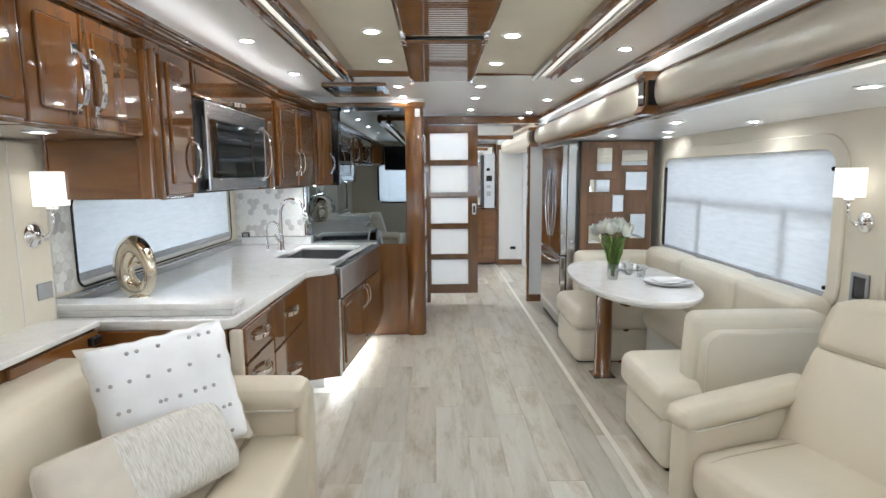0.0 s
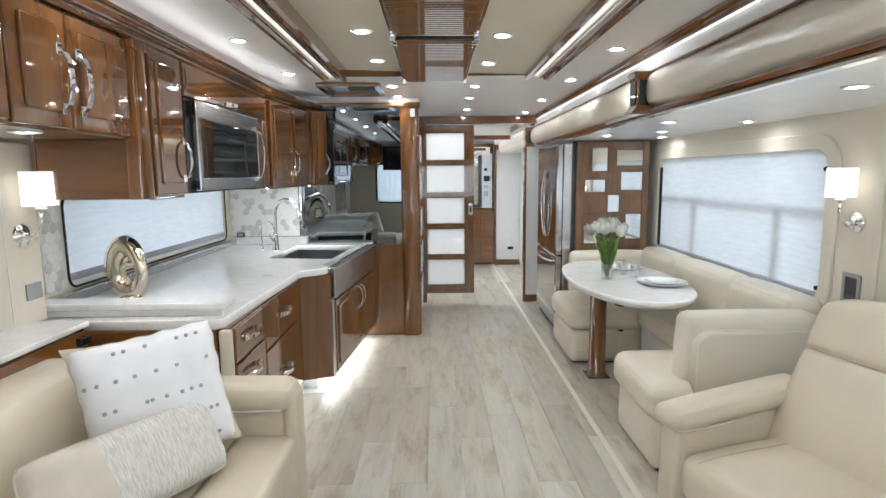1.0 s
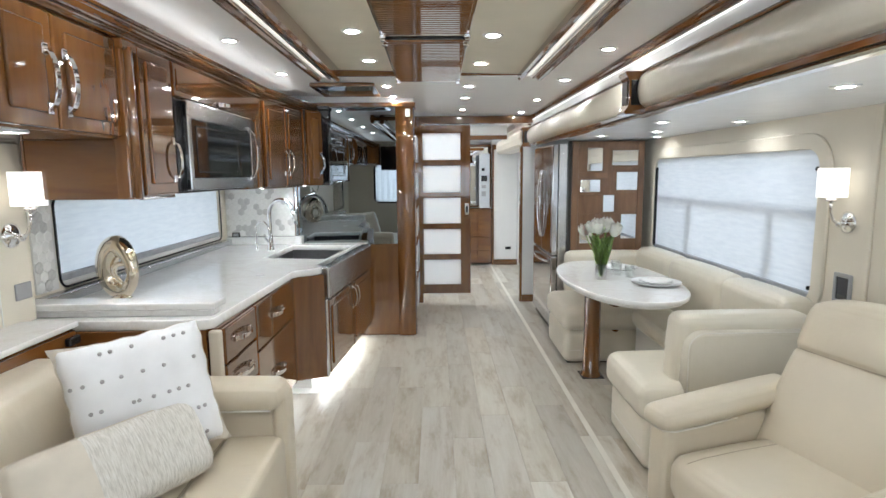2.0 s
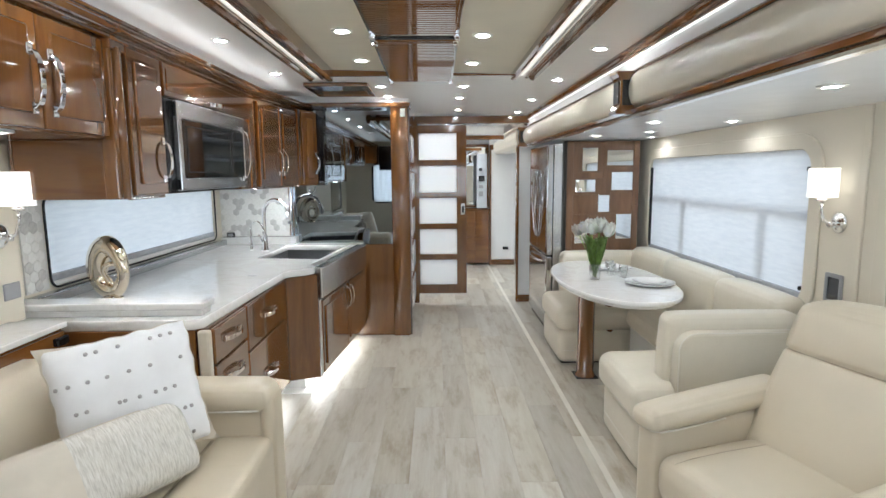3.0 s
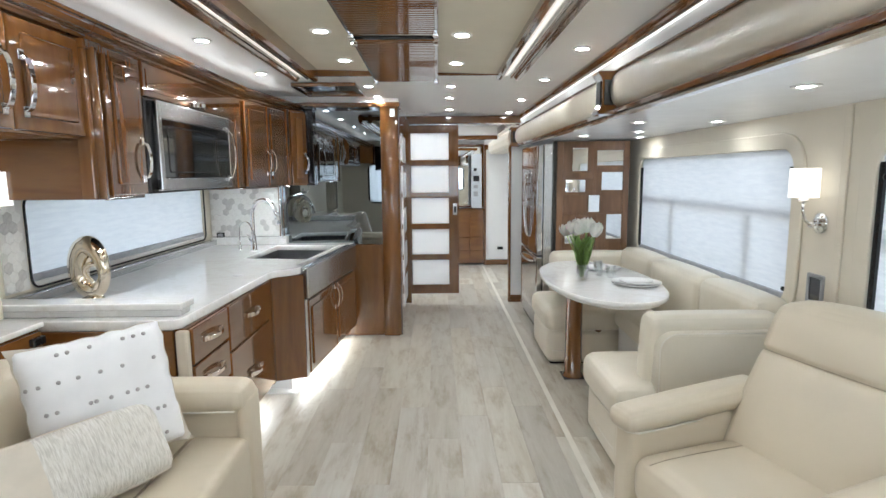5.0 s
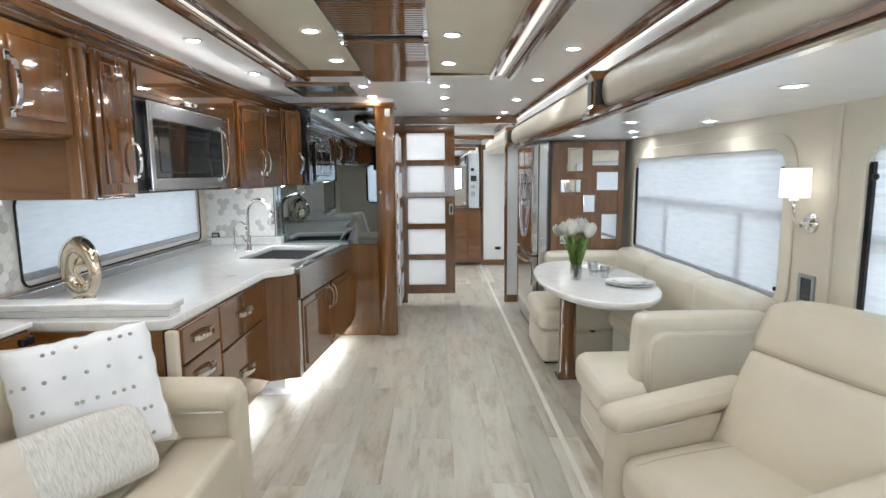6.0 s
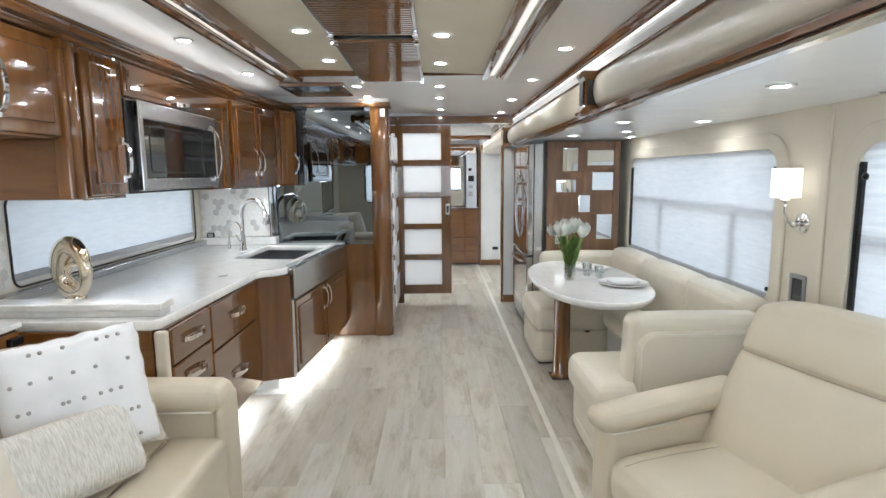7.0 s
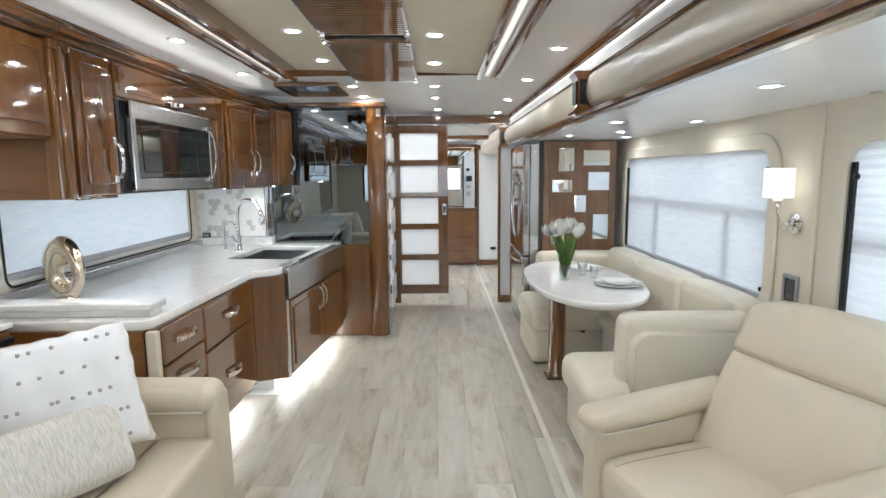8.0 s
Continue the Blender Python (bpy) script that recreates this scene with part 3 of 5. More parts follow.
# Includes extra hall lights, mostly hidden by the door, added to brighten its panes.
for x, y in ((-0.955, 3.91), (-0.28, 4.37), (-0.274, 4.94), (0.348, 4.287), (0.352, 4.93), (0.372, 5.80),
             (0.995, 2.97), (0.986, 3.926), (0.985, 4.96), (1.0, 5.95), (-0.96, 1.85), (-0.96, 0.65), (1.0, 7.0), (1.0, 7.85), (0.66, 6.98), (0.3, 6.98), (0.3, 7.85), (0.66, 8.4), (0.3, 8.6), (-0.4, 6.7), (-0.4, 7.4), (0.1, 6.65), (-0.4, 8.2), (1.0, 8.6), (-0.05, 6.48), (0.18, 6.48), (0.40, 6.52), (0.30, 6.62)):
    copy_thing(first, pose(x, y, roof(x) - 0.0008, 0, 1.49, 0))
wide = ceiling_light(-0.28, 2.60, inset(-0.28) - 0.0008, None, 155)
# The pairs at y 1.85 and 0.9 are added out of view to brighten the near end.
for x, y in ((-0.279, 3.247), (0.356, 2.61), (0.352, 3.25), (-0.28, 1.85), (0.355, 1.85), (-0.28, 0.9), (0.355, 0.9)):
    copy_thing(wide, pose(x, y, inset(x) - 0.0008, 0, 1.72, 0))
bay = ceiling_light(1.50, 0.9, RZ - 0.0005, bay_glow)
for x, y in ((1.502, 1.94), (1.86, 3.25), (1.408, 3.26), (1.68, 4.02), (1.92, 4.62), (1.40, 4.42)):
    copy_thing(bay, pose(x, y, RZ - 0.0005))

under = ceiling_light(-1.275, 1.83, 1.6445, bay_glow, 120, 0.3)
under["label"] = "small round lit light under the sofa's wall cabinet"


def roof_panel(y0, y1, z, tilt):
    t = thing("ceiling_louvre", (0.048, y0, z), "glossy ribbed cherry ceiling panel with chrome corner clips", "ceiling panel", "ribbed ceiling panels")
    t.matrix_basis = pose(0.048, y0, z, tilt, 0, 0)
    L = y1 - y0
    part("board", box(-0.200, 0.200, 0, L, -0.030, 0.022, 0.006), wood_y, t)
    for i in range(int(L / 0.030) - 1):
        y = 0.024 + i * 0.030
        part("rib", box(-0.184, 0.184, y, y + 0.021, -0.0345, -0.029, 0.002, 1), wood_x, t)
    for sx in (-0.188, 0.188):
        for yy in (0.012, L - 0.012):
            part("clip", box(sx - 0.014, sx + 0.014, yy - 0.012, yy + 0.012, -0.046, -0.028, 0.004), chrome, t, "chrome clip")
    return t


roof_panel(1.45, 2.56, 2.139, 0)
roof_panel(2.665, 3.60, 2.135, -1.9)
bar = thing("ceiling_bar", (0.048, 2.612, 2.131), "dark metal bar between the two ceiling panels", "bar")
part("bar", xf(lathe([(0.009, -0.192), (0.009, 0.192)], 12), pose(0, 0, -0.022, 0, 90, 0)), dark_glass, bar, "", True)
for sx in (-0.192, 0.192):
    part("end_block", box(sx - 0.012, sx + 0.012, -0.016, 0.016, -0.036, 0.016, 0.003), chrome, bar, "chrome end block")

vent = thing("ceiling_vent", (-0.60, 4.50, roof(-0.60) - 0.007), "cherry-framed ceiling vent with dark mirrored glass", "vent")
part("frame", plate(rounded(0.48, 0.57, 0.012, 3), [rounded(0.38, 0.46, 0.008, 3)], -0.024, 0.004, 0.004), wood_x, vent)
part("glass", box(-0.192, 0.192, -0.232, 0.232, -0.012, -0.006, 0.001), dark_glass, vent, "dark mirrored glass")


# ---- galley: wall cabinets ----
def handle_bar(L, out=0.036, w=0.010):
    """An arched flat strap pull, lying along z, standing out towards -y."""
    bm = bmesh.new()
    prev = None
    for i in range(19):
        a = math.pi * i / 18
        y, z = -0.006 - out * math.sin(a) ** 0.75, -L / 2 * math.cos(a)
        hw = w * (1.0 + 0.25 * abs(math.cos(a)))
        ny, nz = -math.sin(a), -math.cos(a) * 0.4
        ring = [bm.verts.new((sx * hw * k, y + ny * o, z + nz * o)) for sx, o, k in ((-1, 0.0, 1), (-1, 0.004, 0.8), (1, 0.004, 0.8), (1, 0.0, 1))]
        if prev:
            for k in range(4):
                bm.faces.new((prev[k], prev[(k + 1) % 4], ring[(k + 1) % 4], ring[k]))
        else:
            bm.faces.new(ring[::-1])
        prev = ring
    bm.faces.new(prev)
    bmesh.ops.recalc_face_normals(bm, faces=bm.faces[:])
    for z in (-L / 2, L / 2):
        bm = join(bm, box(-w * 1.3, w * 1.3, -0.012, 0.0, z - 0.018, z + 0.018, 0.003))
    return bm


def door_leaf(parent, x0, x1, z0, z1, pull=None, mat=wood_z, stile=0.048, name="door", along=False):
    """A raised-panel door in front of y=0. pull: (x, z, length, flat)."""
    w, h = x1 - x0, z1 - z0
    cx, cz = (x0 + x1) / 2, (z0 + z1) / 2
    to = Matrix.Translation((cx, -0.001, cz)) @ ON_Y
    if h < 0.2:
        d = part(name, box(x0, x1, -0.022, -0.001, z0, z1, 0.006), wood_x, parent)
        part("panel", box(x0 + 0.03, x1 - 0.03, -0.0255, -0.021, z0 + 0.028, z1 - 0.028, 0.003), wood_x, d)
        bm = xf(handle_bar(pull[2]), Matrix.Rotation(radians(90), 4, 'Y'))
        part("handle", xf(bm, Matrix.Translation((pull[0], -0.025, pull[1]))), chrome, d, "chrome arched handle")
        return d
    d = part(name, box(x0, x1, -0.022, -0.001, z0, z1, 0.007, 3), mat, parent)
    st = min(stile, 0.3 * min(w, h))
    field = rounded(w - 2 * st, h - 2 * st, 0.012, 4)
    part("panel", xf(plate(field, [], 0.0200, 0.0285, 0.0065), to), mat, d)
    if pull:
        px, pz, L, flat = pull
        bm = handle_bar(L)
        if flat:
            xf(bm, Matrix.Rotation(radians(90), 4, 'Y'))
        part("handle", xf(bm, Matrix.Translation((px, -0.024, pz))), chrome, d, "chrome arched handle")
    return d


def cabinet(name, loc, rz, w, d, h, leaves, label, group="wall cabinets", body=wood_z, cat="cabinet"):
    t = thing(name, loc, label, cat, group, rz)
    part("body", box(0, w, 0, d, 0, h, 0.003), body, t)
    for lv in leaves:
        door_leaf(t, *lv)
    return t


UP = 1.405     # underside of the galley's wall cabinets
# over the sofa
cabinet("wall_cabinet", (-1.135, 0.2, 1.645), 90, 1.375, 0.70, 0.388, [(0.02, 0.69, 0.01, 0.378, (0.64, 0.19, 0.2, False)), (0.70, 1.36, 0.01, 0.378, (0.76, 0.19, 0.2, False))], "glossy cherry wall cabinet standing proud of its neighbour")
cabinet("wall_cabinet", (-1.17, 1.603, 1.645), 90, 0.655, 0.62, 0.388, [(0.012, 0.275, 0.008, 0.380, (0.222, 0.162, 0.185, False)), (0.281, 0.643, 0.008, 0.380, (0.316, 0.162, 0.185, False))], "glossy cherry wall cabinet with two raised-panel doors over the sofa")
# end panel of the galley run and fluted post
end = thing("end_panel", (-1.155, 2.262, UP), "glossy cherry end panel closing the galley cabinets", "panel")
part("board", box(-0.40, -0.022, 0, 0.016, 0, 0.24, 0.003), wood_x, end)
part("edge_strip", box(-0.412, -0.401, -0.004, 0.018, 0, 0.24, 0.003), wood_z, end)
post = thing("cabinet_post", (-1.155, 2.30, UP), "fluted cherry corner post between wall cabinets", "post")
part("shaft", box(-0.035, 0.022, -0.055, 0.045, 0, 0.628, 0.006), wood_z, post)
for yy, rr in ((-0.038, 0.007), (-0.005, 0.024), (0.028, 0.007)):
    part("flute", xf(lathe([(rr, 0.0), (rr, 0.60)], 20), Matrix.Translation((0.019, yy, 0))), wood_z, post, "", True)
part("cap", box(-0.04, 0.034, -0.062, 0.052, 0.585, 0.626, 0.008), wood_z, post)
cabinet("wall_cabinet", (-1.15, 2.352, UP), 90, 0.303, 0.40, 0.63, [(0.008, 0.296, 0.01, 0.62, (0.252, 0.165, 0.17, False))], "narrow cherry wall cabinet with a chrome handle")
cabinet("wall_cabinet", (-1.15, 2.657, 1.862), 90, 1.205, 0.40, 0.172, [(0.01, 1.195, 0.008, 0.165, (0.60, 0.028, 0.12, True))], "low cherry flap cabinet over the microwave")
fm = thing("cabinet_filler", (-1.148, 3.664, UP), "cherry stile beside the microwave", "panel")
part("board", box(-0.40, 0.008, 0, 0.196, 0, 0.455, 0.006), wood_z, fm)
fill = thing("cabinet_filler", (-1.148, 3.864, UP), "cherry filler between the microwave and the slanted cabinet", "panel")
part("board", box(-0.40, 0.012, 0, 0.128, 0, 0.628, 0.01), wood_z, fill)
cabinet("wall_cabinet", (-1.142, 3.995, UP), 81.8, 0.74, 0.45, 0.64, [(0.015, 0.365, 0.012, 0.615, (0.325, 0.19, 0.17, False)), (0.372, 0.715, 0.012, 0.615, (0.415, 0.19, 0.17, False))], "slanted cherry wall cabinet with two doors and chrome handles")

ep = thing("cabinet_post", (-1.034, 4.73, UP), "cherry corner post beside the mirror", "post", rz=74)
part("shaft", box(0.0, 0.055, -0.016, 0.30, 0, 0.64, 0.008, 3), wood_z, ep)
cabinet("wall_cabinet", (-1.018, 4.785, UP), 60, 0.20, 0.18, 0.64, [(0.008, 0.192, 0.012, 0.625, (0.16, 0.19, 0.15, False))], "narrow cherry cabinet at the mirror with a chrome handle")
eb = thing("end_panel", (-0.915, 4.965, UP), "black gloss end panel of the wall cabinets", "panel")
part("board", box(-0.02, 0.065, 0.0, 0.062, -0.002, 0.655, 0.006), dark_glass, eb)
part("cap", box(-0.03, 0.075, -0.012, 0.062, 0.656, 0.685, 0.006), dark_glass, eb)

for name_, loc_, rz_, w_ in (("light_rail", (-1.15, 2.352, UP), 90, 0.303), ("light_rail", (-1.142, 3.995, UP), 81.8, 0.74)):
    lr = thing(name_, loc_, "thin cherry rail hiding the strip light under the cabinet", "trim", "", rz_)
    part("strip", box(0.0, w_, 0.0, 0.012, -0.007, -0.0005, 0.002), wood_y, lr)


def microwave():
    t = thing("microwave", (-1.10, 2.66, 1.425), "stainless steel microwave with a dark window under the cabinet", "microwave", rz=90)
    W, Hh = 1.0, 0.435
    part("body", box(0, W, 0.03, 0.44, 0, Hh, 0.004), black, t, "black case")
    part("top_band", box(0.07, W, 0.0, 0.03, Hh - 0.085, Hh, 0.006), steel, t, "brushed steel band")
    part("bottom_band", box(0.07, W, 0.0, 0.03, 0.0, 0.062, 0.006), steel, t, "brushed steel band")
    part("side_band", box(0.07, 0.110, -0.001, 0.029, 0.003, Hh - 0.003, 0.006), steel_z, t, "brushed steel edge")
    part("door_window", box(0.111, 0.79, 0.004, 0.03, 0.063, Hh - 0.086, 0.002), dark_glass, t, "dark door glass")
    part("window_frame", xf(plate(rounded(0.56, 0.235, 0.02), [rounded(0.545, 0.22, 0.015)], 0, 0.002), Matrix.Translation((0.44, 0.0038, 0.205)) @ ON_Y), black, t)
    part("control_panel", box(0.792, W - 0.022, 0.004, 0.03, 0.063, Hh - 0.086, 0.002), dark_glass, t, "black control panel")
    part("edge", box(W - 0.021, W, 0.0, 0.03, 0.062, Hh - 0.085, 0.004), steel_z, t)
    part("handle", xf(handle_bar(0.30, out=0.05), Matrix.Translation((0.925, 0.0, 0.205))), chrome, t, "curved steel handle")
    part("badge", xf(lathe([(0.002, 0), (0.014, 0.0), (0.014, 0.002)], 18), Matrix.Translation((0.60, -0.001, Hh - 0.045)) @ Matrix.Rotation(radians(90), 4, 'X')), nickel, t)
    part("grille", box(0.02, W - 0.02, 0.05, 0.42, -0.012, -0.001, 0.002), black, t, "black underside grille")
    return t


microwave()
ul = thing("under_cabinet_light", (-1.23, 2.37, UP), "slim lit strip under the narrow wall cabinet", "light strip")
part("housing", box(0.0, 0.03, 0, 0.30, -0.0025, -0.0005, 0.0005), white_plastic, ul)
part("lens", box(0.003, 0.027, 0.01, 0.29, -0.0040, -0.0026, 0.0005), under_glow, ul, "glowing lens")
ul2 = thing("under_cabinet_light", (-1.20, 4.05, UP), "slim lit strip under the slanted cabinet", "light strip", rz=-8.2)
part("housing", box(0.0, 0.03, 0, 0.85, -0.0025, -0.0005, 0.0005), white_plastic, ul2)
part("lens", box(0.003, 0.027, 0.01, 0.84, -0.0040, -0.0026, 0.0005), under_glow, ul2, "glowing lens")

# ---- galley: counter run ----
CT = 0.88
base = thing("base_cabinet", (-0.87, 2.36, 0), "cherry drawer cabinet under the pale worktop", "cabinet", "base cabinets", 90)
part("body", box(0, 1.22, 0.001, 0.90, 0.12, CT - 0.046, 0.003), wood_z, base)
part("plinth", box(0.02, 1.22, 0.10, 0.9, 0.0, 0.119, 0), near_black, base, "recessed plinth in near-black gap colour")
part("corner_post", box(-0.042, -0.001, -0.022, 0.03, 0.10, CT - 0.047, 0.01), plain("pale_post", (0.62, 0.57, 0.48), 0.3, var=0.08), base, "pale cream corner post")
part("corner_post", box(1.165, 1.215, -0.018, 0.0, 0.12, CT - 0.047, 0.006), wood_z, base)


def drawer(x0, x1, z0, z1, n):
    d = part("drawer", box(x0, x1, -0.024, 0.0, z0, z1, 0.007, 3), wood_x, base)
    cx, cz = (x0 + x1) / 2, (z0 + z1) / 2 + 0.005
    bm = handle_bar(0.17, out=0.03)
    xf(bm, Matrix.Rotation(radians(90), 4, 'Y'))
    part("handle", xf(bm, Matrix.Translation((cx, -0.024, cz))), chrome, d, "wide chrome pull")


for x0, x1, z0, z1, n in ((0.012, 0.425, 0.665, 0.828, 1), (0.012, 0.425, 0.475, 0.655, 1), (0.012, 0.425, 0.14, 0.465, 1), (0.437, 1.15, 0.585, 0.828, 1), (0.437, 1.15, 0.14, 0.575, 1)):
    drawer(x0, x1, z0, z1, n)
# cherry end panel seen past the sofa
endw = thing("end_panel", (-0.90, 2.345, 0.0), "dark cherry end panel of the counter run", "panel")
part("board", box(-0.88, -0.012, -0.012, 0.012, 0.0, CT - 0.045, 0.003), wood_x, endw)
part("rail", box(-0.88, -0.012, -0.018, -0.0125, CT - 0.10, CT - 0.047, 0.003), wood_x, endw)

SA = 83.7      # the sink front stands out slantwise into the aisle
sink_cab = thing("sink_cabinet", (-0.672, 3.665, 0), "slanted cherry sink cabinet with two doors", "cabinet", "base cabinets", SA)
part("body", box(0.0, 1.30, 0.002, 0.50, 0.12, 0.655, 0.004), wood_z, sink_cab)
part("upper_body", box(0.0, 0.06, 0.03, 0.50, 0.656, CT - 0.046, 0.002), wood_z, sink_cab)
part("edge_post", box(-0.012, 0.022, -0.018, 0.02, 0.115, 0.66, 0.006), nickel, sink_cab, "bright metal edge strip")
for lv in ((0.032, 0.655, 0.135, 0.645, (0.615, 0.545, 0.16, False)), (0.662, 1.285, 0.135, 0.645, (0.70, 0.545, 0.16, False))):
    door_leaf(sink_cab, *lv)
part("plinth", box(0.05, 1.28, 0.13, 0.5, 0.0, 0.119, 0), white_plastic, sink_cab, "pale recessed plinth")
part("toe_light", box(0.03, 1.27, 0.050, 0.100, 0.112, 0.1195, 0.002), toe_glow, sink_cab, "lit strip under the cabinet")
cv = thing("slanted_panel", (-0.87, 3.585, 0.12), "slanted cherry panel between drawers and sink front", "panel")
part("board", xf(box(0.0, 0.215, -0.012, 0.0, 0.0, CT - 0.167, 0.006), pose(0.0, 0.0, 0, 0, 0, 21)), wood_z, cv)
part("toe_light", box(-0.075, -0.030, -1.20, -0.02, -0.010, -0.001, 0.002), toe_glow, cv, "lit strip under the drawers")

top = thing("worktop", (0, 0, CT - 0.045), "white veined quartz worktop with a stepped edge", "worktop")
edge = [(-1.795, 2.335), (-0.915, 2.335), (-0.885, 2.365), (-0.842, 3.50), (-0.82, 3.555), (-0.745, 3.60), (-0.70, 3.66), (-0.683, 3.72), (-0.745, 3.80), (-0.632, 4.86), (-0.545, 4.875), (-0.535, 5.02), (-1.795, 5.02)]
hole = [(-1.222, 4.12), (-0.738, 4.05), (-0.660, 4.81), (-1.185, 4.885)]
part("slab", plate(edge, [hole], 0.0, 0.045, 0.006), stone, top)
part("near_ledge", box(-1.79, -0.905, 2.40, 2.50, 0.0455, 0.075, 0.006), stone, top)
part("near_ledge", box(-1.79, -0.890, 2.385, 2.515, 0.0755, 0.108, 0.008), stone, top)
part("far_ledge", box(-1.79, -1.12, 4.925, 5.02, 0.0455, 0.115, 0.006), stone, top)
part("back_ledge", box(-1.797, -1.735, 2.52, 4.92, 0.0455, 0.098, 0.006), steel, top, "grey metal sill rail")
popup = thing("pop_up_socket", (-1.01, 3.40, CT + 0.0005), "flush round socket lid in the worktop", "socket")
part("lid", lathe([(0.001, 0.003), (0.027, 0.003), (0.030, 0.0)], 24), grey_plastic, popup)

sink = thing("farm_sink", (-0.672, 3.665, 0), "brushed stainless farmhouse sink with a deep apron front", "sink", rz=SA)
part("apron", box(0.02, 1.295, -0.032, 0.03, 0.66, CT - 0.003, 0.012, 3), steel, sink)
part("rim", box(0.33, 1.19, -0.028, 0.030, CT - 0.002, CT + 0.004, 0.002), steel, sink)
bm = bmesh.new()
for quad in (((-1.235, 4.10), (-0.728, 4.03)), ((-0.728, 4.03), (-0.650, 4.825)), ((-0.650, 4.825), (-1.195, 4.90)), ((-1.195, 4.90), (-1.235, 4.10))):
    (ax, ay), (bx, by) = quad
    bm.faces.new([bm.verts.new(p) for p in ((ax, ay, 0.66), (bx, by, 0.66), (bx, by, CT - 0.046), (ax, ay, CT - 0.046))])
bm.faces.new([bm.verts.new((x, y, 0.66)) for x, y in ((-1.235, 4.10), (-0.728, 4.03), (-0.650, 4.825), (-1.195, 4.90))])
bmesh.ops.remove_doubles(bm, verts=bm.verts[:], dist=0.001)
bmesh.ops.recalc_face_normals(bm, faces=bm.faces[:])
xf(bm, sink.matrix_basis.inverted())
part("bowl", bm, plain("satin_steel_bowl", (0.27, 0.27, 0.28), 0.34, 0.85, var=0.08, scale=40), sink, "deep brushed steel bowl")


def faucet(name, loc, hgt, reach, r, label, rz=0.0):
    t = thing(name, loc, label, "tap", rz=rz)
    part("base", lathe([(r * 2.0, 0.0), (r * 2.0, 0.012), (r * 1.5, 0.02), (r * 1.35, hgt * 0.30), (r * 1.05, hgt * 0.33)], 20), chrome, t, "", True)
    R = reach / 2
    pts = [(0, 0, hgt * 0.3 + (hgt - R - hgt * 0.3) * i / 6) for i in range(7)] + [tuple(p) for p in arc((R, 0, hgt - R), R, 180, 15, 16)][1:]
    part("spout", tube(pts, r, 12), chrome, t, "", True)
    ex, ez = pts[-1][0], pts[-1][2]
    part("spray_head", tube([(ex, 0, ez), (ex + 0.012, 0, ez - 0.03), (ex + 0.022, 0, ez - 0.10)], [r * 1.1, r * 1.5, r * 1.4], 12), chrome, t, "", True)
    part("lever", tube([(0, -r, hgt * 0.2), (0.0, -r * 3, hgt * 0.23), (0.01, -r * 5, hgt * 0.33)], [r * 0.7, r * 0.6, r * 0.5], 8), chrome, t, "", True)
    return t


faucet("kitchen_tap", (-1.275, 4.52, CT), 0.42, 0.25, 0.016, "tall chrome gooseneck kitchen tap", -25)
faucet("drinking_tap", (-1.40, 4.56, CT), 0.24, 0.13, 0.006, "slim chrome drinking-water tap", -25)

# chrome ring ornament
orn = thing("ring_ornament", (-1.52, 2.78, CT + 0.0005), "polished champagne chrome open oval ornament", "ornament", rz=-20)
part("foot", lathe([(0.05, 0), (0.052, 0.006), (0.03, 0.02), (0.02, 0.03)], 24), gold_chrome, orn, "", True)

pts = [(0.088 * math.cos(a) * (1 - 0.12 * math.sin(a)), 0.0, 0.152 + 0.118 * math.sin(a)) for a in [2 * math.pi * i / 40 for i in range(40)]]
part("ring", tube(pts, [0.036 + 0.012 * math.cos(2 * math.pi * i / 40 - 2.4) for i in range(40)], 14, True, 1.25), gold_chrome, orn, "", True)
pts = [(0.046 * math.cos(a) + 0.018, 0.02 * math.sin(2 * a), 0.115 + 0.066 * math.sin(a)) for a in [2 * math.pi * i / 28 for i in range(28)]]
part("inner_loop", tube(pts, 0.013, 10, True), gold_chrome, orn, "", True)

# tiled splash at the end of the counter
hexa_a = plain("pearl_tile", (0.87, 0.865, 0.84), 0.16, var=0.04, scale=40)
hexa_b = plain("silver_tile", (0.68, 0.67, 0.65), 0.25, 0.1, var=0.1, scale=60)


def hex_mesh(r, mat):
    bm = lathe([(r, 0.0), (r, 0.0025), (r - 0.0025, 0.004)], 6)
    me = bpy.data.meshes.new("tile")
    bm.to_mesh(me)
    bm.free()
    me.materials.append(mat)
    return me


hex_meshes = [hex_mesh(0.0305, hexa_a), hex_mesh(0.0305, hexa_b)]


def splash(name, loc, rot, w, h, label):
    t = thing(name, loc, label, "tiles")
    t.matrix_basis = pose(*loc, *rot)
    part("backing", box(0, w, 0, h, -0.008, -0.0005, 0), plain("pale_grout", (0.72, 0.71, 0.68), 0.5), t)
    rg = random.Random(4)
    dx, dy = 0.0545, 0.0472
    for j in range(int((h - 0.02) / dy)):
        n = int((w - 0.035 - (dx / 2 if j % 2 else 0)) / dx) + 1
        for i in range(n):
            x = 0.03 + i * dx + (dx / 2 if j % 2 else 0)
            if x > w - 0.026:
                continue
            ob = new("tile", hex_meshes[1 if rg.random() < 0.22 else 0])
            ob.matrix_basis = pose(x, 0.03 + j * dy, -0.001, 0, 0, 30)
            ob.parent = t
    return t


splash("hex_tile_splash", (-1.795, 4.965, CT + 0.072), (90, 0, 0), 0.61, 0.45, "pearl and silver hexagon tile splash at the counter end")
splash("hex_tile_strip", (-1.792, 2.57, CT + 0.066), (90, 0, 90), 0.155, 0.48, "narrow strip of pearl and silver hexagon tiles beside the window")
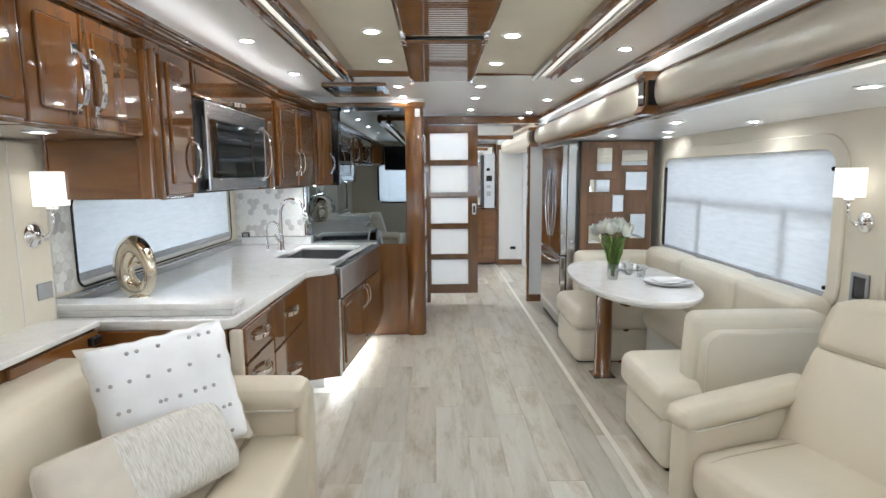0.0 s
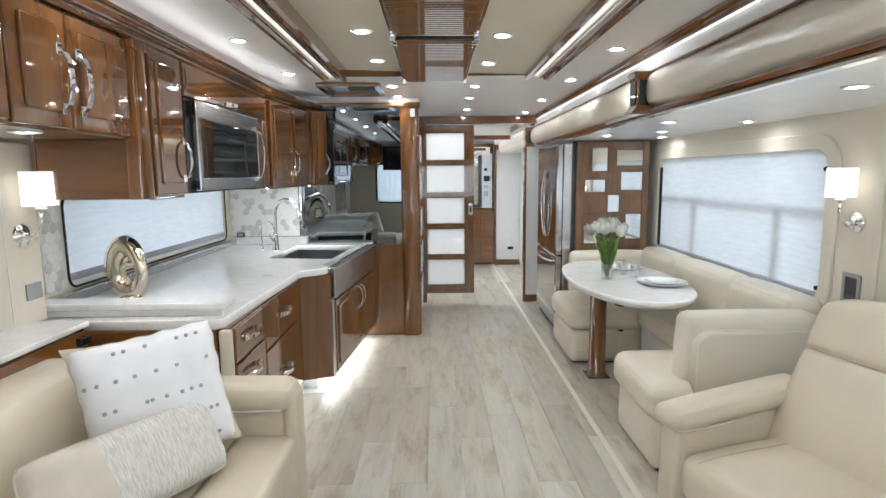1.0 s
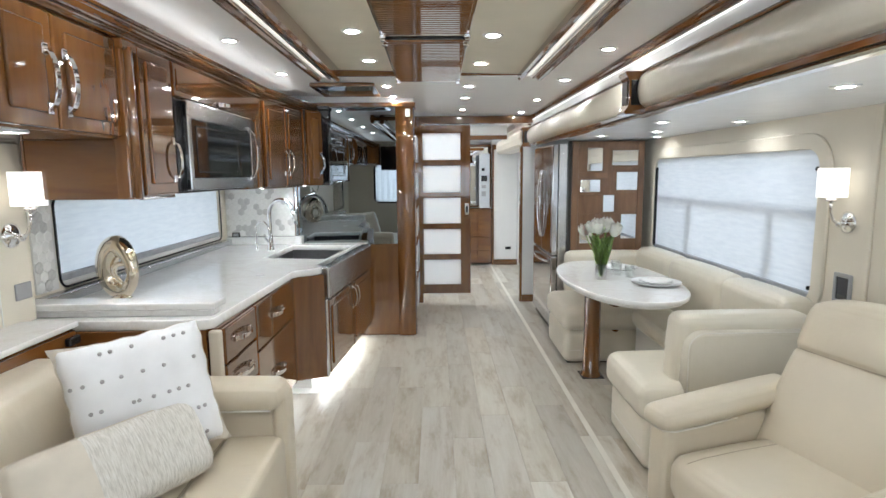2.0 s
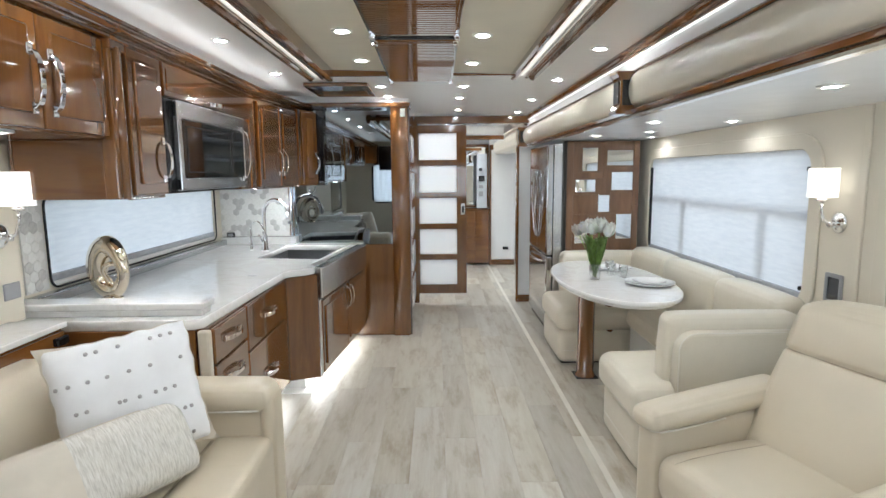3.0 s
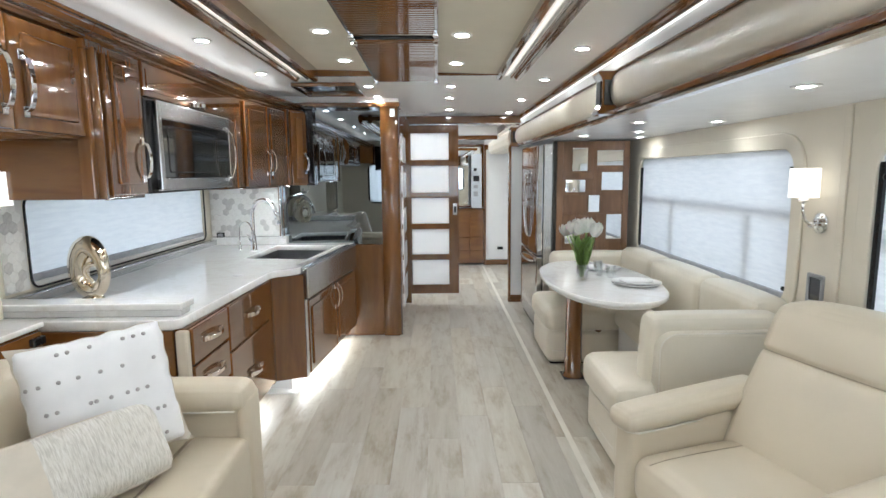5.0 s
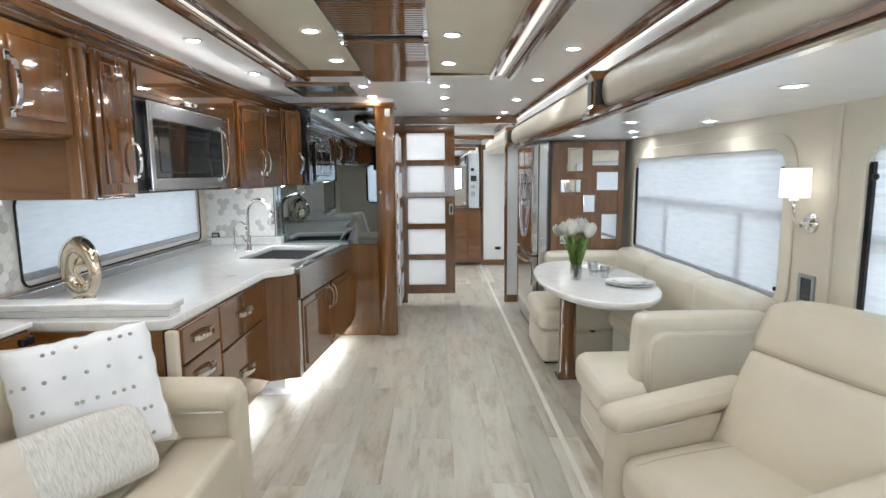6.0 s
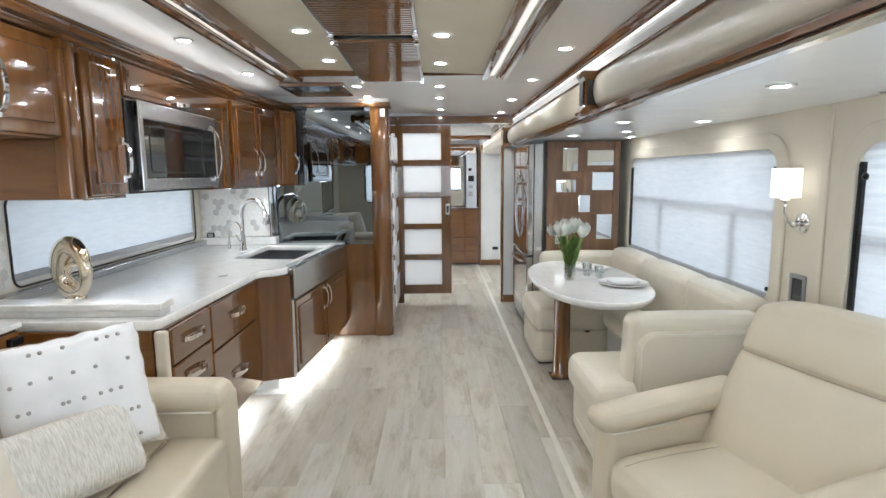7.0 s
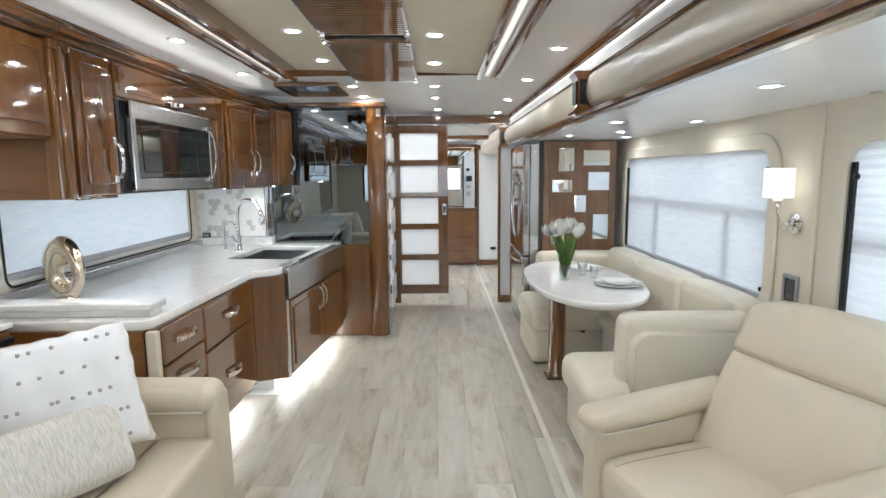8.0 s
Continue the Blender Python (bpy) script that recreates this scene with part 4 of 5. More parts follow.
st = thing("chrome_strip", (-1.172, 4.962, CT + 0.072), "slim chrome edge strip of the tile splash", "trim")
part("strip", box(0, 0.012, -0.012, 0.05, 0, 0.45, 0.003), chrome, st)
so = thing("wall_socket", (-1.70, 4.93, CT + 0.085), "small black socket on the counter ledge", "socket")
part("plate", box(-0.035, 0.035, -0.012, 0.0, -0.015, 0.028, 0.004), black, so)
part("face", box(-0.024, 0.024, -0.015, -0.0115, -0.008, 0.02, 0.002), grey_plastic, so)

# ---- partition with the mirror, and the pocket of the sliding door ----
pt = thing("partition", (0, 5.03, 0), "cherry partition with a tall grey mirror above the counter", "partition")
part("backing", box(-1.795, -0.262, 0.012, 0.07, 0.0, 2.125, 0), wood_x, pt)
part("mirror", box(-1.16, -0.265, 0.0, 0.0115, 0.862, 2.088, 0.002), mirror_m, pt, "tall grey-tinted mirror")
part("lower_panel", box(-0.60, -0.262, -0.006, 0.0115, 0.012, 0.858, 0.004), wood_z, pt)
part("ledge", box(-0.555, -0.262, -0.018, 0.0, 0.846, 0.861, 0.004), wood_x, pt)
part("header", box(-1.30, -0.262, -0.030, 0.0115, 2.090, 2.127, 0.008), wood_x, pt)
structure("ceiling_filler", box(-1.795, -0.10, 5.034, 5.23, 2.1285, 2.20, 0), ceil_white, "white ceiling filler over the partition")
pp = thing("partition_post", (-0.18, 5.02, 0), "glossy cherry end post of the partition", "post")
part("shaft", plate([(-0.081, -0.012), (0.045, -0.012), (0.080, 0.025), (0.080, 0.20), (-0.081, 0.20)], [], 0.0, 2.128, 0.004), wood_z, pp)
part("capital", box(-0.095, 0.095, -0.032, 0.21, 2.085, 2.1275, 0.01), wood_x, pp)
part("sensor", box(0.005, 0.048, -0.022, -0.0125, 2.0, 2.07, 0.005), white_plastic, pp, "small white wall sensor")
pk = thing("pocket_wall", (-0.10, 5.24, 0), "cherry pocket wall beside the sliding door", "wall panel")
part("board", box(-0.05, 0.0, 0, 0.95, 0.0, 2.128, 0.004), wood_z, pk)
# White plates put in for the sliding door's panes reflected in the polished side.
for z in (0.30, 0.66, 1.02, 1.38, 1.74):
    part("pane", box(-0.004, 0.003, 0.20, 0.75, z - 0.13, z + 0.13, 0.002), frosted, pk, "white plate standing for a reflected door pane")
part("jamb", box(-0.07, 0.035, 0.951, 1.02, 0.03, 2.09, 0.006), wood_z, pk)


def sliding_door():
    t = thing("sliding_door", (-0.105, 6.29, 0.122), "cherry sliding door with five frosted glass panes, half open", "door")
    W, Hh = 0.585, 1.915
    zs = [(0.105, 0.395), (0.459, 0.749), (0.812, 1.105), (1.165, 1.465), (1.528, 1.824)]
    holes = [shift(rounded(0.425, b - a, 0.004, 2), 0.262, (a + b) / 2) for a, b in zs]
    part("frame", xf(plate([(0, 0), (W, 0), (W, Hh), (0, Hh)], holes, 0, 0.036, 0.003), Matrix.Translation((0, 0.018, 0)) @ ON_Y), wood_z, t)
    for a, b in zs:
        part("pane", box(0.046, 0.478, -0.004, 0.004, a - 0.004, b + 0.004, 0.001), pane_m, t, "frosted white glass")
    lk = part("lock", box(0.52, 0.568, -0.026, -0.0185, 0.91, 1.04, 0.006), nickel, t, "nickel latch plate")
    part("thumb_pull", box(0.532, 0.556, -0.030, -0.0255, 0.935, 1.01, 0.003), black, lk)
    return t


def pane_mat():
    m, nt, b = nodes_of("frosted_pane_glass")
    out = nt.nodes["Material Output"]
    tr = nt.nodes.new("ShaderNodeBsdfTranslucent")
    tr.inputs[0].default_value = (0.95, 0.96, 0.97, 1)
    setp(b, Base_Color=(0.88, 0.89, 0.9, 1), Roughness=0.22)
    ms = nt.nodes.new("ShaderNodeMixShader")
    ms.inputs[0].default_value = 0.18
    nt.links.new(tr.outputs[0], ms.inputs[1])
    nt.links.new(b.outputs[0], ms.inputs[2])
    nt.links.new(ms.outputs[0], out.inputs[0])
    return m


pane_m = pane_mat()
sliding_door()
structure("ceiling_filler_door", box(-0.10, 1.172, 6.23, 6.35, 2.1285, 2.17, 0), ceil_white, "white ceiling filler over the doorway")
hd = thing("door_header", (0, 6.22, 0), "cherry header beam over the doorway", "beam")
part("beam", box(-0.10, 1.172, 0, 0.14, 2.045, 2.1275, 0.006), wood_x, hd)
part("track", box(-0.08, 0.48, 0.045, 0.095, 2.030, 2.0445, 0.003), nickel, hd, "metal sliding track")

# ---- beyond the doorway ----
ew = thing("wall_end", (1.055, 6.33, 0), "narrow white end wall with cherry edge and skirting", "wall", kind="structure")
part("board", box(0.028, 0.33, 0, 0.06, 0, 1.795, 0.002), white_wall, ew)
part("edge", box(0.0, 0.0275, -0.010, 0.07, 0, 1.79, 0.006), wood_z, ew, "cherry edge strip")
part("skirting", box(0.028, 0.33, -0.012, -0.0005, 0, 0.085, 0.004), wood_x, ew, "cherry skirting")
structure("valance_hall", sweep([(1.30, 2.0), (1.10, 1.995), (1.062, 1.96), (1.055, 1.90), (1.07, 1.83), (1.10, 1.80), (1.30, 1.795)], "y", 6.42, 8.92), cream_cool, "pale padded valance along the rear hall")
structure("trim_hall_crown", sweep([(1.30, 2.129), (1.10, 2.129), (1.12, 2.07), (1.15, 2.04), (1.30, 2.03)], "y", 6.42, 8.92), wood_y, "cherry crown along the rear hall")
hb = thing("hall_beam", (0, 7.5, 0), "cherry beam across the rear hall", "beam")
part("beam", box(0.2, 1.05, 0, 0.12, 1.945, 2.0, 0.006), wood_x, hb)
part("upper_board", box(0.2, 1.05, 0.02, 0.10, 2.001, 2.128, 0.003), ceil_white, hb)
wd = thing("hall_door", (1.03, 8.98, 0), "plain white door at the end of the rear hall", "door")
part("leaf", box(0.0, 0.385, 0, 0.035, 0.088, 1.87, 0.004), white_wall, wd)
part("edge", box(-0.03, -0.001, -0.02, 0.04, 0.0, 1.95, 0.006), walnut_z, wd, "wooden jamb")
part("skirting", box(0.0, 0.385, -0.010, 0.034, 0.0, 0.087, 0.004), wood_x, wd, "cherry skirting")
part("vent", box(0.19, 0.28, -0.010, -0.001, 0.255, 0.30, 0.004), black, wd, "small black vent")
part("head", box(-0.03, 0.385, -0.02, 0.04, 1.871, 1.95, 0.004), wood_x, wd)
part("upper_board", box(-0.03, 0.385, 0.0, 0.04, 1.951, 2.127, 0.002), white_wall, wd)
cp = thing("monitor_board", (0.79, 8.925, 0.94), "tall white control panel with small dark displays", "control board")
part("board", box(0.0, 0.165, 0.0, 0.04, 0.0, 0.87, 0.004), plain("pale_grey_board", (0.50, 0.53, 0.56), 0.3), cp)
for x0, x1, z0, z1, m_ in ((0.035, 0.085, 0.595, 0.64, black), (0.03, 0.125, 0.43, 0.52, black), (0.035, 0.105, 0.32, 0.37, grey_plastic), (0.035, 0.105, 0.19, 0.27, grey_plastic)):
    part("display", box(x0, x1, -0.008, -0.0005, z0, z1, 0.003), m_, cp)
dr = thing("dresser", (0.30, 8.97, 0), "cherry dresser with drawers at the end of the hall", "dresser")
part("body", box(0, 0.695, 0, 0.40, 0.03, 0.90, 0.004), wood_x, dr)
part("top", box(-0.01, 0.699, -0.015, 0.42, 0.901, 0.925, 0.006), wood_x, dr)
for z0, z1 in ((0.06, 0.24), (0.25, 0.46), (0.47, 0.88)):
    for x0, x1 in ((0.03, 0.46), (0.47, 0.68)):
        part("drawer", box(x0, x1, -0.016, -0.001, z0, z1, 0.004), wood_x, dr)
wr = thing("wardrobe", (-0.60, 8.93, 0), "tall cherry wardrobe with panelled doors in the rear hall", "wardrobe")
part("body", box(0, 0.895, 0.02, 0.45, 0.0, 2.125, 0.004), wood_z, wr)
for x0, x1 in ((0.01, 0.445), (0.452, 0.885)):
    door_leaf(wr, x0, x1, 0.08, 1.0, (x1 - 0.05 if x0 < 0.2 else x0 + 0.05, 0.85, 0.14, False))
    door_leaf(wr, x0, x1, 1.02, 2.10, (x1 - 0.05 if x0 < 0.2 else x0 + 0.05, 1.2, 0.14, False))
hm = thing("hall_mirror", (0.30, 9.36, 0.93), "tall mirror above the hall dresser", "mirror")
part("glass", box(0, 0.70, 0, 0.012, 0.0, 1.02, 0.002), clear_mirror, hm)
part("frame", xf(plate([(-0.03, 0.0), (0.72, 0.0), (0.72, 1.05), (-0.03, 1.05)], [[(0.01, 0.03), (0.69, 0.03), (0.69, 1.0), (0.01, 1.0)]], 0, 0.02), Matrix.Translation((0, -0.001, 0)) @ ON_Y), wood_z, hm)


# ---- refrigerator and the mirrored hutch ----
fr = thing("refrigerator", (1.165, 5.89, 0.02), "tall stainless steel refrigerator with two doors and a freezer drawer", "refrigerator", rz=-90)
part("body", box(0.0, 0.905, 0.032, 0.70, 0.0, 1.735, 0.006), steel_z, fr)
for x0, x1 in ((0.002, 0.449), (0.455, 0.903)):
    part("door", box(x0, x1, -0.03, 0.030, 0.725, 1.73, 0.014, 3), steel_door, fr)
part("freezer_drawer", box(0.002, 0.903, -0.03, 0.030, 0.06, 0.715, 0.014, 3), steel_door, fr)
part("seal", box(0.01, 0.895, -0.01, 0.031, 0.7155, 0.7245, 0), black, fr, "dark gap above the drawer")
part("kick_plate", box(0.02, 0.885, 0.0, 0.031, 0.0, 0.058, 0.002), black, fr)
for x, s in ((0.41, -1), (0.495, 1)):
    pts = [(x - s * 0.0 + s * 0.022 * math.sin(math.pi * i / 14), -0.035 - 0.030 * math.sin(math.pi * i / 14) ** 0.6, 0.86 + 0.64 * i / 14) for i in range(15)]
    part("handle", tube(pts, 0.0085, 10), chrome, fr, "bowed chrome handle", True)
pts = [(0.12 + 0.66 * i / 14, -0.035 - 0.045 * math.sin(math.pi * i / 14) ** 0.6, 0.655) for i in range(15)]
part("drawer_handle", tube(pts, 0.011, 10), chrome, fr, "chrome bar handle", True)

hu = thing("mirror_panel", (1.305, 4.955, 0.60), "brown oak wall panel with scattered rectangular mirrors", "wall panel")
part("board", box(0.0, 0.645, 0, 0.045, 0, 1.172, 0.004), walnut_z, hu)
part("stile", box(0.0, 0.055, -0.014, -0.0005, 0, 1.172, 0.004), walnut_z, hu)
part("stile", box(0.590, 0.645, -0.014, -0.0005, 0, 1.172, 0.004), walnut_z, hu)
part("stile", box(0.325, 0.352, -0.006, -0.0005, 0, 1.172, 0.002), walnut_z, hu)
for x0, x1, z0, z1 in ((1.437, 1.576, 1.508, 1.713), (1.658, 1.892, 1.556, 1.690), (1.382, 1.560, 1.321, 1.434), (1.702, 1.892, 1.337, 1.500), (1.588, 1.690, 1.143, 1.296), (1.753, 1.892, 0.900, 1.124), (1.382, 1.50, 0.86, 1.02)):
    m_ = part("mirror", box(x0 - 1.305, x1 - 1.305, -0.012, -0.003, z0 - 0.6, z1 - 0.6, 0.006), clear_mirror, hu, "bevelled mirror tile")
for x0, x1, z0, z1 in ((0.06, 0.32, 0.845, 0.895), (0.36, 0.585, 0.91, 0.945), (0.06, 0.27, 0.53, 0.70), (0.395, 0.585, 0.545, 0.72), (0.06, 0.27, 0.44, 0.52), (0.36, 0.44, 0.06, 0.53), (0.205, 0.32, 0.06, 0.43)):
    part("block", box(x0, x1, -0.009, -0.0005, z0, z1, 0.002), walnut_z, hu)
# Solid strip whose near-black colour stands for the shade in the gap.
part("side_filler", box(-0.028, -0.001, -0.004, 0.045, -0.58, 1.172, 0.002), near_black, hu, "near-black strip standing for the shaded gap beside the refrigerator")


# ---- dinette ----
def cush_part(name, parent, dims, r=0.05, puff=0.012, mat=None, warp=None, n=10, label=""):
    return part(name, cushion(*dims, r=r, puff=puff, n=n, warp=warp), mat or cream_cool, parent, label, True)


def piping_loop(parent, pts, r=0.004, closed=False):
    return part("piping", tube(pts, r, 6, closed), piping, parent, "pale piping", True)


def seam(parent, pts, r=0.0022):
    return part("seam", tube(pts, r, 6), seam_m, parent, "stitched seam", True)


nb = thing("booth_bench", (1.09, 2.50, 0), "cream leather dinette bench with a padded back, seen from behind", "bench", "dinette benches")
cush_part("base", nb, (0.02, 0.84, 0.06, 0.60, 0.02, 0.285), 0.035, 0.008)
cush_part("seat", nb, (-0.01, 0.84, 0.03, 0.63, 0.275, 0.465), 0.06, 0.012)
cush_part("backrest", nb, (0.165, 0.82, 0.10, 0.26, 0.43, 0.805), 0.045, 0.008, warp=lambda q: (q.x, q.y - 0.10 * (q.z - 0.43), q.z))
bp = [(0.19, 0.425), (0.19, 0.655)] + [(0.275 + 0.085 * math.cos(radians(a)), 0.655 + 0.085 * math.sin(radians(a))) for a in range(170, 89, -10)] + [(0.81, 0.742), (0.81, 0.425)]
part("back_panel", xf(plate(bp, [], -0.13, -0.012, 0.014), Matrix.Rotation(radians(90), 4, 'X') @ Matrix.Scale(-1, 4, (0, 0, 1)) @ Matrix.Translation((0, 0, 0.142))), cream_cool, nb, "", False)
piping_loop(nb, [(0.194, 0.016, 0.43)] + [(x + 0.003, 0.016, z - 0.003) for x, z in bp[1:-1]], 0.0028)
piping_loop(nb, [(0.30, 0.056, 0.118), (0.10, 0.054, 0.118), (0.045, 0.066, 0.118), (0.016, 0.11, 0.118), (0.013, 0.33, 0.118), (0.016, 0.56, 0.118)])
part("plinth", box(0.06, 0.84, 0.09, 0.56, 0.0, 0.05, 0), near_black, nb, "recessed plinth in near-black gap colour")

fb = thing("booth_bench", (1.07, 4.12, 0), "cream leather dinette bench backing onto the mirrored panel", "bench", "dinette benches")
cush_part("base", fb, (0.02, 0.86, 0.05, 0.70, 0.012, 0.285), 0.05, 0.008)
cush_part("seat", fb, (0.0, 0.86, 0.02, 0.70, 0.275, 0.46), 0.06, 0.012)
cush_part("backrest", fb, (0.17, 0.86, 0.66, 0.80, 0.42, 0.80), 0.045, 0.012)
piping_loop(fb, [(0.024, 0.62, 0.115), (0.018, 0.30, 0.115), (0.024, 0.10, 0.115), (0.06, 0.048, 0.115), (0.14, 0.045, 0.115)])
part("plinth", box(0.05, 0.86, 0.09, 0.7, 0.0, 0.055, 0), near_black, fb, "recessed plinth in near-black gap colour")

sb = thing("window_bench", (1.58, 3.14, 0), "cream leather bench along the dinette window", "bench", "dinette benches")
part("base", box(0.04, 0.46, 0.0, 0.975, 0.0, 0.33, 0.01), white_plastic, sb, "pale panelled base")
cush_part("seat", sb, (0.0, 0.33, 0.0, 0.975, 0.33, 0.465), 0.05, 0.012)
cush_part("backrest", sb, (0.265, 0.455, -0.42, 0.205, 0.42, 0.845), 0.055, 0.014)
cush_part("backrest", sb, (0.265, 0.455, 0.21, 0.98, 0.42, 0.845), 0.055, 0.014)
cush_part("backrest", sb, (0.265, 0.455, 0.985, 1.66, 0.42, 0.845), 0.055, 0.014)

tb = thing("dinette_table", (1.385, 3.915, 0), "oval white quartz dinette table on a cherry pedestal", "table")
oval = [(0.385 * math.copysign(abs(math.cos(a)) ** 0.9, math.cos(a)), 0.79 * math.copysign(abs(math.sin(a)) ** 0.9, math.sin(a))) for a in [2 * math.pi * i / 72 for i in range(72)]]
part("tabletop", plate(oval, [], 0.712, 0.742, 0.008), stone, tb)
part("under_top", plate([(x * 0.93, y * 0.95) for x, y in oval], [], 0.690, 0.7115, 0.004), white_plastic, tb, "pale underside")
bm = lathe([(0.078, 0.0), (0.080, 0.012), (0.068, 0.03), (0.062, 0.04), (0.060, 0.60), (0.064, 0.66), (0.072, 0.69)], 24)
part("pedestal", xf(bm, Matrix.Translation((-0.155, 0.02, 0))), wood_z, tb, "", True)
part("rear_pedestal", xf(lathe([(0.05, 0.0), (0.045, 0.02), (0.042, 0.69)], 20), Matrix.Translation((0.10, 0.30, 0))), wood_z, tb, "", True)
part("floor_plate", box(-0.235, -0.075, -0.06, 0.10, 0.0, 0.006, 0.002), near_black, tb)

# table setting
TT = 0.7425


def plate_thing(x, y, r):
    t = thing("plate", (x, y, TT), "plain white porcelain dinner plate", "plate", "plates on the table")
    part("dish", lathe([(0.001, 0.004), (r * 0.55, 0.004), (r * 0.62, 0.008), (r * 0.98, 0.019), (r, 0.021), (r * 0.98, 0.016), (r * 0.60, 0.001), (0.001, 0.0)], 48, False), porcelain, t, "", True)
    return t


plate_thing(1.575, 3.66, 0.165)
p2 = plate_thing(1.52, 4.25, 0.145)
sp = thing("side_plate", (1.575, 3.66, TT + 0.008), "small white porcelain plate on the dinner plate", "plate", "plates on the table")
part("dish", lathe([(0.001, 0.004), (0.062, 0.004), (0.075, 0.009), (0.108, 0.019), (0.110, 0.020), (0.108, 0.016), (0.07, 0.003), (0.001, 0.0)], 40, False), porcelain, sp, "", True)


def tumbler(x, y, r, h):
    t = thing("drinking_glass", (x, y, TT), "empty clear drinking glass on the table", "glass", "glasses on the table")
    part("bowl", lathe([(0.001, 0.0), (r * 0.9, 0.0), (r, h), (r - 0.003, h), (r * 0.9 - 0.003, 0.012), (0.001, 0.012)], 28, False), glass, t, "", True)
    return t


for x, y in ((1.43, 4.02), (1.49, 3.93), (1.46, 4.16)):
    tumbler(x, y, 0.034, 0.085)

vs = thing("flower_vase", (1.262, 3.86, TT), "clear glass vase of white tulips with green leaves", "vase")
part("vase", lathe([(0.001, 0.0), (0.040, 0.0), (0.040, 0.11), (0.037, 0.11), (0.037, 0.015), (0.001, 0.015)], 32, False), glass, vs, "clear glass", True)
rg = random.Random(5)


def tulip(k, x, y, z, tilt):
    st_ = part("stem", tube([(x * 0.1, y * 0.1, 0.02), (x * 0.25, y * 0.25, 0.14), (x * 0.8, y * 0.8, z - 0.08), (x, y, z - 0.02)], 0.0035, 6), leaf, vs, "", True)
    fl = part("flower", petal_bloom(rg), petal, vs, "open white tulip", True)
    fl.matrix_basis = pose(x, y, z - 0.03, math.degrees(-y) * 2.2, math.degrees(x) * 2.2, rg.uniform(0, 360))


def petal_bloom(rg):
    bm = bmesh.new()
    for ring_i, (n, spread, hgt) in enumerate(((3, 0.030, 0.092), (3, 0.042, 0.084))):
        for i in range(n):
            a0 = 2 * math.pi * (i + 0.5 * ring_i) / n
            rows = []
            for s in range(7):
                u = s / 6
                rad = spread * math.sin(math.pi * min(1, u * 0.62 + 0.12)) * (1.05 if u < 0.8 else 1.1)
                half = 0.85 * math.sin(math.pi * (0.10 + 0.86 * u)) ** 0.7
                row = []
                for v in range(-2, 3):
                    a = a0 + half * v / 2
                    dip = 0.008 * u * (v / 2) ** 2
                    row.append(bm.verts.new((rad * math.cos(a), rad * math.sin(a), hgt * u - dip + rg.uniform(-0.001, 0.001))))
                rows.append(row)
            for a, b in zip(rows, rows[1:]):
                for j in range(4):
                    bm.faces.new((a[j], a[j + 1], b[j + 1], b[j]))
    bmesh.ops.solidify(bm, geom=bm.faces[:], thickness=0.0012)
    return bm


for k in range(11):
    a = 2.4 * k
    rr = 0.125 * math.sqrt((k + 0.5) / 11)
    tulip(k, rr * math.cos(a), 0.8 * rr * math.sin(a), 0.385 - 0.9 * rr * rr * 4 + rg.uniform(-0.012, 0.012), 0)
for k in range(13):
    a = 2 * math.pi * k / 13 + rg.uniform(-0.2, 0.2)
    L, out = rg.uniform(0.23, 0.30), rg.uniform(0.06, 0.115)
    bm = bmesh.new()
    rows = []
    for s in range(10):
        u = s / 9
        rad = 0.012 + out * u ** 1.5
        wd_ = 0.042 * math.sin(math.pi * min(0.98, 0.12 + 0.86 * u)) ** 0.8
        z = 0.06 + L * u - 0.03 * u ** 4
        c = Vector((rad * math.cos(a), rad * math.sin(a), z))
        side = Vector((-math.sin(a), math.cos(a), 0))
        rows.append([bm.verts.new(c + side * wd_ * v + Vector((math.cos(a), math.sin(a), 0)) * (-0.008 * (1 - abs(v)))) for v in (-1, 0, 1)])
    for p, q in zip(rows, rows[1:]):
        for j in range(2):
            bm.faces.new((p[j], p[j + 1], q[j + 1], q[j]))
    bmesh.ops.solidify(bm, geom=bm.faces[:], thickness=0.001)
    part("leaf", bm, leaf, vs, "long green tulip leaf", True)


# ---- armchair ----
ac = thing("armchair", (1.064, 1.742, 0), "cream leather swivel recliner with padded arms", "armchair", rz=17)
# local x runs from front to back, local y from the near arm to the far one
lean = lambda q: (q.x + 0.47 * (q.z - 0.40), q.y, q.z)
cush_part("seat", ac, (-0.03, 0.52, -0.36, 0.25, 0.25, 0.435), 0.06, 0.018, cream)
cush_part("seat_front", ac, (-0.045, 0.10, -0.358, 0.248, 0.06, 0.40), 0.05, 0.012, cream)
cush_part("backrest", ac, (0.40, 0.565, -0.37, 0.255, 0.36, 0.787), 0.018, 0.030, cream, lean, 16)
cush_part("headrest", ac, (0.398, 0.568, -0.372, 0.257, 0.785, 0.965), 0.026, 0.026, cream, lambda q: lean((lambda k: Vector((q.x + 0.10 * k * k * (1 if q.x < 0.48 else -0.4), q.y, q.z - 0.2 * k * k * (abs(q.y + 0.057) / 0.31) ** 4)))(max(0.0, (q.z - 0.85)))), 16)
seam(ac, [(0.40 + 0.47 * 0.386 - 0.006 * (1 - (y / 0.31) ** 2), y - 0.057, 0.786) for y in [-0.30 + 0.06 * i for i in range(11)]], 0.0015)
